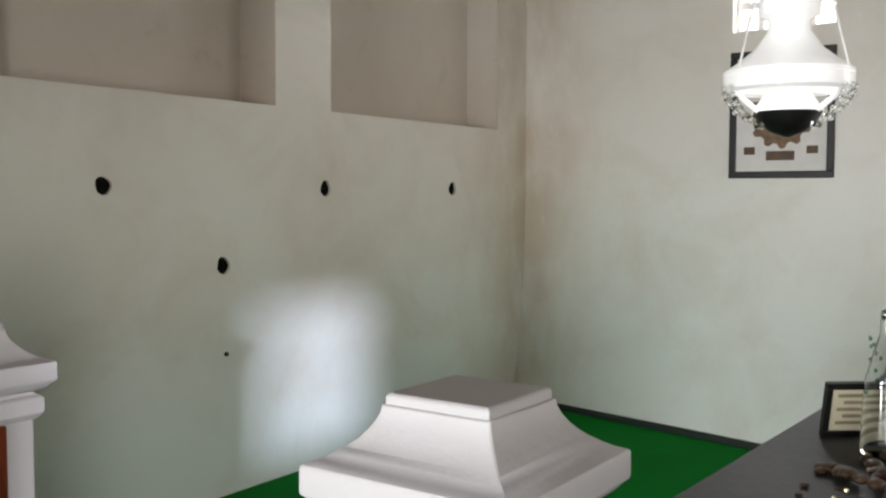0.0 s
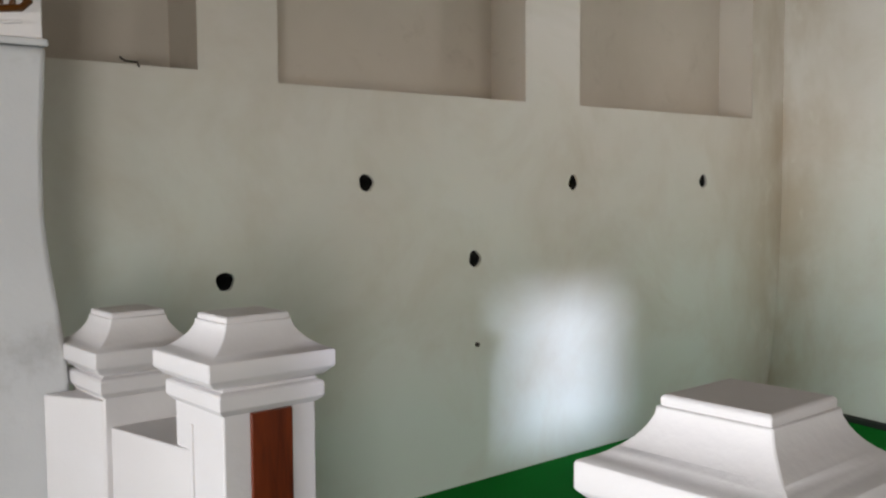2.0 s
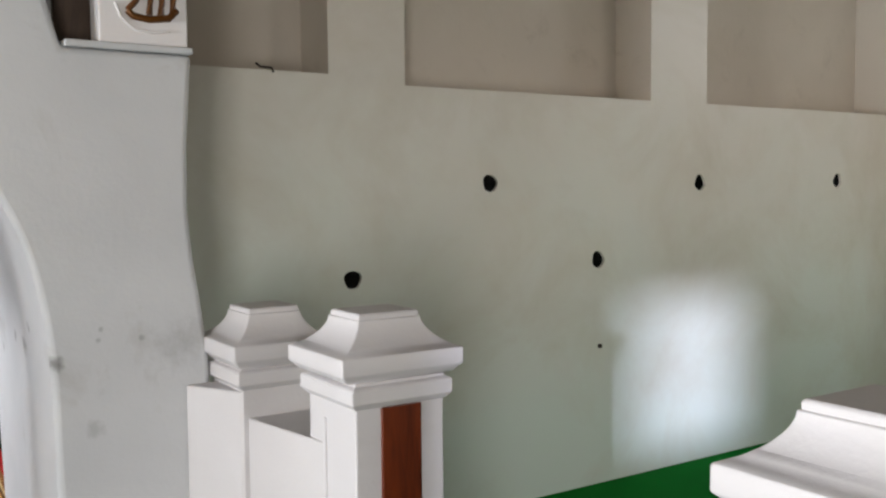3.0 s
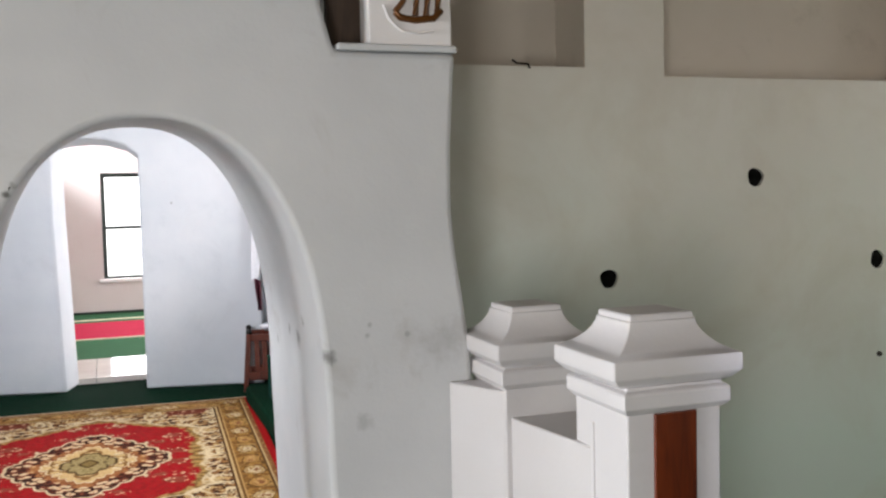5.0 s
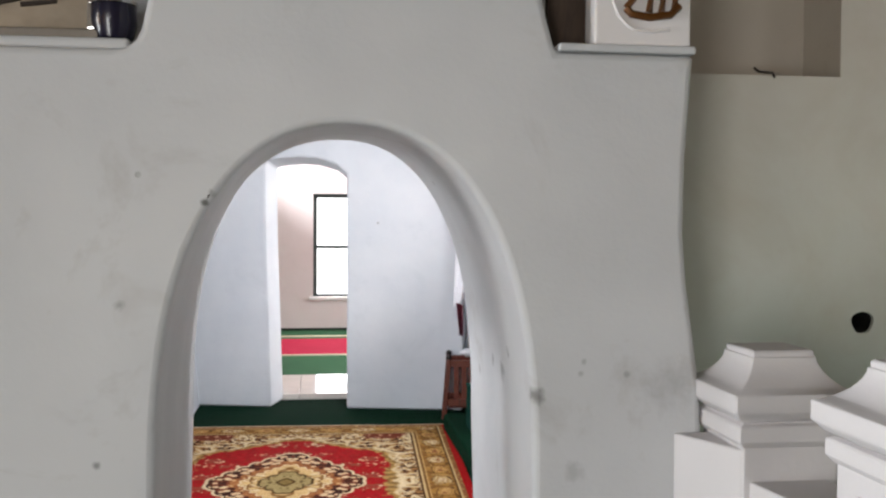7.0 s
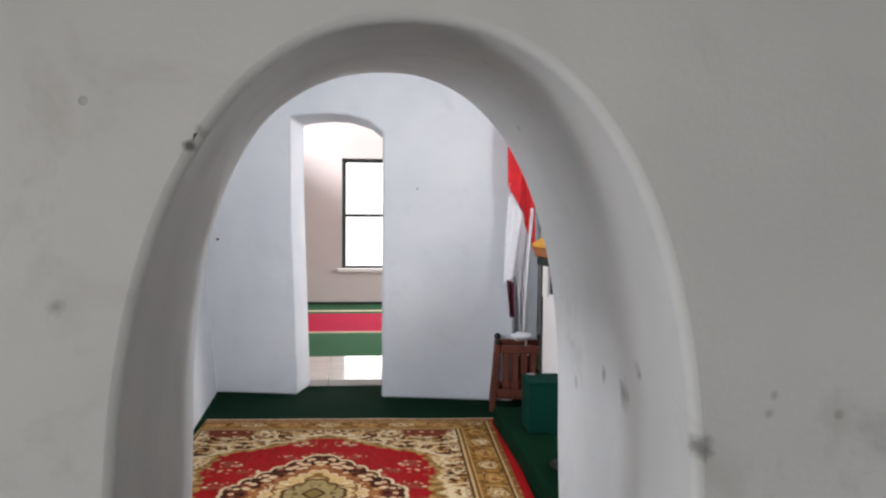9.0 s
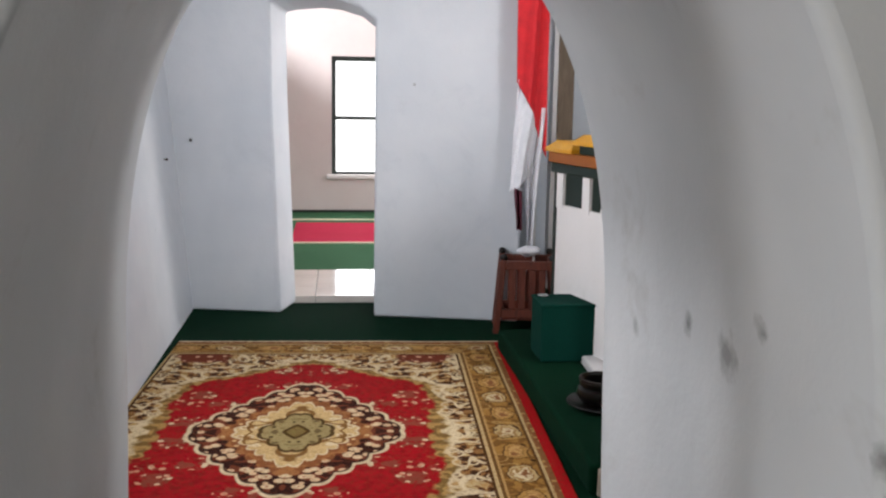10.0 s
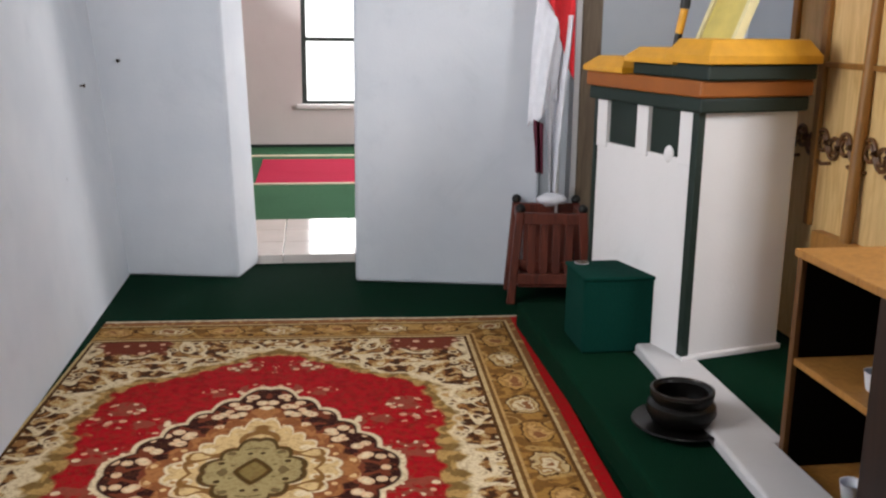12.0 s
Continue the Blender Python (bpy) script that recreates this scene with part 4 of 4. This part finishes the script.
def plaster_marks():
    """Small iron pegs and hooks left in the plaster."""
    t = thing("iron_hook", pose(1.505, BAY_Y - 0.004, SILL + 0.035), "small rusty iron hook on the niche sill", "hook")
    bm = bmesh.new()
    tube(bm, [(-0.05, 0.0, 0.02), (-0.03, 0, 0.006), (0.02, 0, 0.004), (0.028, -0.002, -0.014)], 0.0045, 6)
    part("wire", bm, M_SCREW, t)
    t = thing("wall_peg", pose(3.339, BAY_Y - 0.006, 0.738), "small dark peg in the painted wall", "peg")
    bm = bmesh.new()
    tube(bm, [(0, 0.01, 0), (0, -0.006, 0)], 0.012, 8)
    part("head", bm, M_SCREW, t)
    for x, y, z, turn in ((-1.139, 5.03, 1.03, 90), (-1.03, 5.43, 1.13, -11.5)):
        t = thing("wall_nail", pose(x, y, z, 0, 0, turn), "small dark nail in the white plaster wall", "nail", "nails in the plaster")
        bm = bmesh.new()
        lathe(bm, [(0.004, 0.0), (0.004, 0.014), (0.009, 0.016), (0.010, 0.02), (0.006, 0.023)], 10)
        bmesh.ops.rotate(bm, verts=bm.verts, matrix=Matrix.Rotation(radians(90), 3, 'X'))
        part("head", bm, M_SCREW, t)
    t = thing("hinge_scar", pose(-0.352, -0.004, 1.61), "dark chipped scar at the edge of the arch", "scar")
    bm = bmesh.new()
    tube(bm, [(-0.020, 0.012, -0.04), (-0.006, 0.009, -0.012), (0.006, 0.012, 0.010), (0.022, 0.014, 0.036)], 0.0055, 7)
    part("chip", bm, plain("dark_scar", "3f3a34", 0.9), t)


plaster_marks()

# ---- things: inner room ----


def rug():
    bm = bmesh.new()
    W, L, N, K = 1.075, 1.52, 44, 60
    grid = [[None] * (N + 1) for _ in range(K + 1)]
    for j in range(K + 1):
        for i in range(N + 1):
            u, v = -W + 2 * W * i / N, -L + 2 * L * j / K
            z = 0.008 + 0.004 * noise.noise((u * 2.5, v * 2.5, 0))
            x = u
            if u < -0.785:                       # the side pushed up against the wall lies in a low roll
                x, z = -0.785 + (u + 0.785) * 0.06, z + 0.0
            grid[j][i] = bm.verts.new((x, v, z))
    for j in range(K):
        for i in range(N):
            bm.faces.new((grid[j][i], grid[j][i + 1], grid[j + 1][i + 1], grid[j + 1][i]))
    ob = part("rug", bm, M_RUG, None)
    # hung a little out of square
    ob.matrix_world = Matrix.Translation((-0.265, 3.03, 0.0)) @ Matrix(((1, 0, 0, 0), (-0.09, 1, 0, 0), (0, 0, 1, 0), (0, 0, 0, 1)))
    mod = ob.modifiers.new("thickness", 'SOLIDIFY')
    mod.thickness, mod.offset = 0.008, -1
    tagged(ob, "red and gold medallion carpet with cream floral borders", "rug")


rug()


def flag():
    t = thing("flag", pose(1.04, 4.86, 0.02), "red and white flag drooping from a pole in the wooden stand", "flag")
    bm = bmesh.new()
    tube(bm, [(0.11, 0.06, 0.09), (0.10, 0.05, 2.35)], 0.008, 10)
    part("pole", bm, M_SHADE, t, "thin white pole", True)

    def cloth(name, z_fun, folds, mat, seed, label, back=0.0):
        bm = bmesh.new()
        rows = []
        for j in range(31):
            v = j / 30
            row = []
            for i in range(25):
                u = i / 24
                x0, x1, zt, zb = z_fun(u, v)
                row.append(bm.verts.new((x0 + (x1 - x0) * u, back - 0.03 + 0.035 * math.sin(u * folds + v * 1.5 + seed) + 0.012 * math.sin(u * 17 + v * 5), zt + (zb - zt) * v)))
            rows.append(row)
        for a, b in zip(rows, rows[1:]):
            for i in range(24):
                bm.faces.new((a[i], a[i + 1], b[i + 1], b[i]))
        ob = part(name, bm, mat, t, label, True)
        mod = ob.modifiers.new("thickness", 'SOLIDIFY')
        mod.thickness = 0.003

    # the red half ends in a slanting edge, the white half hangs below it
    cloth("red_half", lambda u, v: (-0.052 + 0.008 * v, 0.145, 2.3, 1.51 - 0.45 * u ** 1.2), 8.0, M_RED, 0.3, "red upper half")
    cloth("white_half", lambda u, v: (-0.035 - 0.035 * v, 0.09 - 0.02 * v, 1.53 - 0.30 * u, 0.83 + 0.13 * u), 7.0, M_WHITE, 0.5, "white lower half")
    cloth("white_tail", lambda u, v: (0.0 + 0.05 * v, 0.135 - 0.05 * v, 1.36, 0.50), 9.0, M_WHITE, 2.6, "gathered white hem", 0.045)
    cloth("maroon_band", lambda u, v: (-0.048 + 0.02 * v, 0.0 + 0.01 * v, 0.87 - 0.02 * u, 0.61), 9.0, M_MAROON, 3.6, "maroon hanging band")
    bm = bmesh.new()
    bmesh.ops.create_icosphere(bm, subdivisions=3, radius=0.06, matrix=Matrix.Translation((0.06, -0.02, 0.475)) @ Matrix.Diagonal((1.3, 1.0, 0.5, 1)))
    for v in bm.verts:
        v.co += v.normal * 0.014 * noise.noise(v.co * 30)
    part("cloth_knot", bm, M_WHITE, t, "crumpled white cloth end", True)


flag()


def flag_stand():
    t = thing("wooden_stand", pose(1.085, 4.82, 0.0, 0, 0, -8), "red-brown slatted wooden flag stand on the green carpet", "stand")
    for sx in (-0.15, 0.15):
        for sy in (-0.13, 0.13):
            bm = bm_box(sx - 0.02, sx + 0.02, sy - 0.02, sy + 0.02, 0, 0.46, bevel=0.006)
            for v in bm.verts:                   # the legs splay towards the floor
                v.co.x += math.copysign(0.035, sx) * (1 - v.co.z / 0.46)
            part("leg", bm, M_STAND, t)
            bm = bmesh.new()
            bmesh.ops.create_icosphere(bm, subdivisions=2, radius=0.024, matrix=Matrix.Translation((sx, sy, 0.475)))
            part("finial", bm, M_BLACK, t, "", True)
    for sy in (-0.13, 0.13):
        for z in (0.10, 0.40):
            part("rail", bm_box(-0.16, 0.16, sy - 0.014, sy + 0.014, z, z + 0.055, bevel=0.005), M_STAND, t)
        for x in (-0.09, -0.03, 0.03, 0.09):
            part("slat", bm_box(x - 0.02, x + 0.02, sy - 0.007, sy + 0.007, 0.155, 0.40, bevel=0.003), M_STAND, t)
    for sx in (-0.15, 0.15):
        for z in (0.10, 0.40):
            part("rail", bm_box(sx - 0.013, sx + 0.013, -0.13, 0.13, z, z + 0.05, bevel=0.005), M_STAND, t)
    part("shelf", bm_box(-0.15, 0.15, -0.13, 0.13, 0.085, 0.10), M_STAND, t)


flag_stand()


def chest():
    t = thing("chest", pose(0, 0, 0), "box covered in dark green cloth on the step", "box")
    soften(part("body", bm_box(0.93, 1.205, 3.64, 3.90, PLAT, 0.415), M_CHEST, t), 0.012, 3)
    soften(part("lid", bm_box(0.925, 1.21, 3.635, 3.905, 0.405, 0.42), M_CHEST, t), 0.006, 2)
    t = thing("step_box", pose(0, 0, 0), "lower dark green cloth covered box beside the chest", "box")
    soften(part("body", bm_box(1.215, 1.30, 3.72, 4.05, 0.15, 0.335), M_CHEST, t), 0.01, 3)
    t = thing("tin_lid", pose(0.98, 3.86, 0.4205), "small round tin lid lying on the chest", "lid")
    bm = bmesh.new()
    lathe(bm, [(0.028, 0), (0.03, 0.002), (0.028, 0.005), (0.02, 0.004)], 20)
    part("disc", bm, M_CHROME, t, "", True)


chest()


def pot():
    t = thing("black_pot", pose(1.05, 2.95, PLAT), "black glazed bowl standing in a dark saucer on the step", "bowl")
    bm = bmesh.new()
    lathe(bm, [(0.06, 0), (0.11, 0.006), (0.15, 0.022), (0.148, 0.028), (0.09, 0.018), (0.05, 0.014)], 36)
    part("saucer", bm, M_POT, t, "", True)
    bm = bmesh.new()
    lathe(bm, [(0.05, 0.016), (0.09, 0.03), (0.108, 0.06), (0.104, 0.085), (0.09, 0.095), (0.096, 0.105), (0.096, 0.125), (0.088, 0.128), (0.08, 0.12), (0.08, 0.07), (0.06, 0.04), (0.02, 0.035)], 36)
    part("body", bm, M_POT, t, "", True)
    bm = bmesh.new()
    lathe(bm, [(0.092, 0.118), (0.099, 0.122), (0.098, 0.132), (0.09, 0.133), (0.087, 0.126)], 36, True)
    part("rim", bm, plain("worn_metal_rim", "241f1c", 0.4, 0.6), t, "worn metal rim", True)
    bm = bmesh.new()
    lathe(bm, [(0.03, 0.05), (0.07, 0.055), (0.078, 0.072), (0.05, 0.078), (0.01, 0.08)], 24)
    part("ash", bm, plain("brown_ash", "2e2019", 0.9), t, "brown ash filling", True)


pot()


def pulpit():
    m = Matrix.Translation((1.252, 3.447, 0.15)) @ Matrix.Rotation(radians(14.3), 4, 'Z')
    t = thing("pulpit", m, "white wooden pulpit with stepped yellow and dark green cornice", "pulpit")
    W, D, H = 0.428, 0.66, 0.90
    part("front_panel", bm_box(0.018, W, 0.0, 0.03, 0.0, H, bevel=0.006), M_POST, t, "plain white front panel")
    part("plinth", bm_box(-0.01, W + 0.01, -0.014, 0.04, 0.0, 0.022, bevel=0.005), M_POST, t)
    bm = bmesh.new()
    prism(bm, [(0.03, 0.0), (D, 0.0), (D, H - 0.06), (D - 0.05, H - 0.06), (D - 0.05, H - 0.17), (0.03, H - 0.17)], 0.0, 0.028, 'x')
    part("side_panel", bm, M_POST, t, "white side panel")
    for y0, y1 in ((0.03, 0.105), (0.30, 0.375), (D - 0.075, D)):
        part("pilaster", bm_box(-0.006, 0.03, y0, y1, H - 0.19, H, bevel=0.003), M_POST, t)
    bm = bmesh.new()
    box(bm, 0.012, 0.03, 0.10, D - 0.04, H - 0.18, H)
    part("side_inset", bm, M_DKGREEN, t, "dark green inset behind the pilasters")
    part("corner_strip", bm_box(-0.012, 0.018, -0.010, 0.026, 0.02, H, bevel=0.003), M_DKGREEN, t, "dark green corner strip")
    part("far_side", bm_box(W - 0.03, W, 0.03, D, 0.0, H), M_POST, t)
    part("corner_strip", bm_box(-0.010, 0.012, D - 0.004, D + 0.016, 0.02, H, bevel=0.003), M_DKGREEN, t, "dark green corner strip")
    bm = bmesh.new()
    bmesh.ops.create_icosphere(bm, subdivisions=2, radius=0.028, matrix=Matrix.Translation((0.004, 0.17, H - 0.165)) @ Matrix.Diagonal((0.4, 1, 1.2, 1)))
    part("knob", bm, M_POST, t, "small white carved knob", True)
    # cornice: bands all round, and three hipped tiers that step up towards the front
    for x0, x1, y0, y1, z, h, mt, lb in ((-0.03, W + 0.008, -0.04, D + 0.03, H, 0.052, M_DKGREEN, "dark green cornice band"),
                                         (-0.042, W + 0.014, -0.05, D + 0.04, H + 0.052, 0.058, M_ORANGE, "orange-brown cornice band"),
                                         (-0.02, W + 0.01, 0.13, 0.40, H + 0.110, 0.046, M_DKGREEN, "dark green cornice band"),
                                         (-0.03, W + 0.004, -0.07, 0.14, H + 0.110, 0.055, M_DKGREEN, "dark green cornice band")):
        soften(part("cornice", bm_box(x0, x1, y0, y1, z, z + h), mt, t, lb), 0.008, 2)

    def hipped(x0, x1, y0, y1, z, h, e):
        bm = bmesh.new()
        rows = []
        for k, zz in ((0.0, z), (0.0, z + h * 0.35), (e, z + h)):
            rows.append([bm.verts.new(p) for p in ((x0 + k, y0 + k, zz), (x1 - k, y0 + k, zz), (x1 - k, y1 - k, zz), (x0 + k, y1 - k, zz))])
        for a, b in zip(rows, rows[1:]):
            for i in range(4):
                bm.faces.new((a[i], a[(i + 1) % 4], b[(i + 1) % 4], b[i]))
        bm.faces.new(rows[0][::-1])
        bm.faces.new(rows[-1])
        soften(part("cornice", bm, M_YELLOW, t, "yellow hipped cornice tier"), 0.004, 2)

    hipped(-0.055, 0.14, 0.42, D + 0.05, H + 0.110, 0.06, 0.045)
    hipped(-0.05, W, 0.11, 0.42, H + 0.156, 0.055, 0.04)
    hipped(-0.05, W + 0.006, -0.09, 0.16, H + 0.165, 0.082, 0.035)
    bm = bmesh.new()
    prism(bm, [(0.135, H + 0.245), (0.155, H + 0.245), (0.315, H + 0.60), (0.295, H + 0.60)], 0.03, 0.21)
    soften(part("book_rest", bm, plain("pale_yellow_board", "c9b764", 0.4), t, "slanted pale yellow book rest"), 0.003, 2)
    for y0, y1 in ((0.012, 0.03), (0.21, 0.228)):
        bm = bmesh.new()
        prism(bm, [(0.125, H + 0.243), (0.162, H + 0.243), (0.322, H + 0.605), (0.285, H + 0.605)], y0, y1)
        part("rest_edge", bm, plain("cream_edge_paint", "d8cfa0", 0.4), t, "cream edge strip")
    mic = [(0.125, 0.34, H + 0.208), (0.13, 0.335, H + 0.26), (0.142, 0.325, H + 0.35), (0.148, 0.32, H + 0.48)]
    for nm, i, r, mt, lb in (("microphone", 0, 0.014, M_BLACK, "black microphone foot"), ("microphone_grip", 1, 0.015, M_YELLOW, "yellow taped grip"), ("microphone_head", 2, 0.019, M_BLACK, "black microphone head")):
        bm = bmesh.new()
        tube(bm, mic[i:i + 2], r, 12)
        part(nm, bm, mt, t, lb, True)


pulpit()


def wall_hooks():
    t = thing("wall_hook", pose(1.922, 5.998, 1.801), "dark iron hook on the white wall of the prayer niche", "hook", "wall hooks")
    bm = bmesh.new()
    tube(bm, [(0, 0.004, 0.06), (0.004, -0.03, 0.045), (0.008, -0.045, 0.0), (0.016, -0.03, -0.045), (0.022, -0.012, -0.05)], 0.014, 8)
    part("iron", bm, M_SCREW, t, "", True)


wall_hooks()


def shelf_unit():
    t = thing("shelf_unit", pose(0, 0, 0), "open tan wooden shelf unit with shade painted on its insides", "shelf")
    x0, x1, y0, y1, zb, zt = 1.27, 1.62, 1.45, 2.73, 0.0, 0.742
    # inside boards coloured near black as the unit's inner shade
    part("side", bm_box(x0, x1, y1 - 0.02, y1, zb, zt - 0.022, bevel=0.003), M_SHELF_SHADE, t)
    part("side", bm_box(x0, x1, y0, y0 + 0.02, zb, zt - 0.022, bevel=0.003), M_TAN, t)
    part("divider", bm_box(x0 + 0.01, x1, 2.34, 2.36, zb, zt - 0.022, bevel=0.003), M_SHELF_SHADE, t)
    part("edge_strip", bm_box(x0 - 0.006, x0 + 0.012, y1 - 0.022, y1 + 0.002, zb, zt - 0.022, bevel=0.003), M_SCROLL, t, "brown wooden edge strip")
    part("back", bm_box(x1 - 0.012, x1, y0 + 0.02, y1 - 0.02, zb, zt - 0.022), M_SHELF_SHADE, t)
    part("top", bm_box(x0 - 0.012, x1 + 0.01, y0 - 0.01, y1 + 0.01, zt - 0.022, zt, bevel=0.003), M_TAN, t)
    part("shelf", bm_box(x0, x1 - 0.012, y0 + 0.02, y1 - 0.02, 0.41, 0.43, bevel=0.002), M_TAN, t)
    part("bottom", bm_box(x0, x1 - 0.012, y0 + 0.02, y1 - 0.02, 0.075, 0.095, bevel=0.002), M_TAN, t)
    soften(part("door", bm_box(x0 - 0.006, x0 + 0.012, y0 + 0.005, 2.335, zb + 0.01, zt - 0.024), wood("dark_brown_door", "1a0e08", "2c190f", 0.5), t, "dark brown door closing the near half"), 0.003, 2)
    for yy, zz in ((2.45, 0.43), (2.5, 0.095)):
        c = thing("cup", pose(1.36, yy, zz), "small pale plastic cup on the shelf", "cup", "cups on the shelf")
        bm = bmesh.new()
        lathe(bm, [(0.024, 0), (0.026, 0.004), (0.034, 0.05), (0.036, 0.052), (0.032, 0.05), (0.022, 0.006)], 20)
        part("body", bm, M_WHITE, c, "", True)


shelf_unit()


def wooden_screen():
    t = thing("wooden_screen", pose(1.76, 0, 0.15), "tall tan wooden screen with battens and carved scrolls", "screen")
    part("board", bm_box(0.02, 0.05, 2.98, 3.85, 0, 1.55), M_SCREEN, t)
    soften(part("base", bm_box(-0.03, 0.018, 2.98, 3.5, 0, 0.47), M_TAN, t, "tan base ledge"), 0.006, 2)
    for y in (3.0, 3.6, 3.83):
        part("batten", bm_box(0.0, 0.02, y - 0.02, y + 0.02, 0.47, 1.55, bevel=0.004), M_BATTEN, t, "ochre batten")
    part("rail", bm_box(0.004, 0.02, 2.98, 3.85, 1.05, 1.07, bevel=0.003), M_BATTEN, t, "ochre rail")
    for k in range(11):
        y = 3.78 - 0.075 * k
        up = 1 if k % 2 else -1
        bm = bmesh.new()
        pts = []
        for i in range(22):
            a = i / 21 * 3.2 * math.pi
            r = 0.042 * (1 - i / 30)
            pts.append((0.012, y + r * math.cos(a), 0.78 + up * r * 1.15 * math.sin(a) + 0.006 * up))
        tube(bm, pts, 0.0075, 6)
        part("scroll", bm, M_SCROLL, t, "carved brown scroll", True)
        if k % 3 == 0:
            bm = bmesh.new()
            tube(bm, [(0.012, y - 0.06, 0.715), (0.012, y, 0.705), (0.012, y + 0.05, 0.72)], 0.007, 6)
            part("scroll", bm, M_SCROLL, t, "carved brown flourish", True)
    p = thing("wooden_pole", pose(1.742, 3.29, 0.62), "round ochre wooden pole leaning against the screen", "pole")
    bm = bmesh.new()
    tube(bm, [(0, 0, 0), (0.02, 0.01, 0.5), (0.045, 0.02, 1.1)], 0.021, 12)
    part("shaft", bm, M_BATTEN, p, "", True)
    t = thing("wooden_column", pose(1.42, 5.4, 0.0), "brown wooden door post of the prayer niche", "column")
    soften(part("shaft", bm_box(-0.055, 0.055, -0.06, 0.06, 0, 3.3), wood("grey_brown_wood", "5a4a3a", "76634e", 0.6), t), 0.008, 2)
    part("trim", bm_box(-0.085, -0.055, -0.05, 0.05, 0, 3.3), M_POST, t, "white trim strip")


wooden_screen()
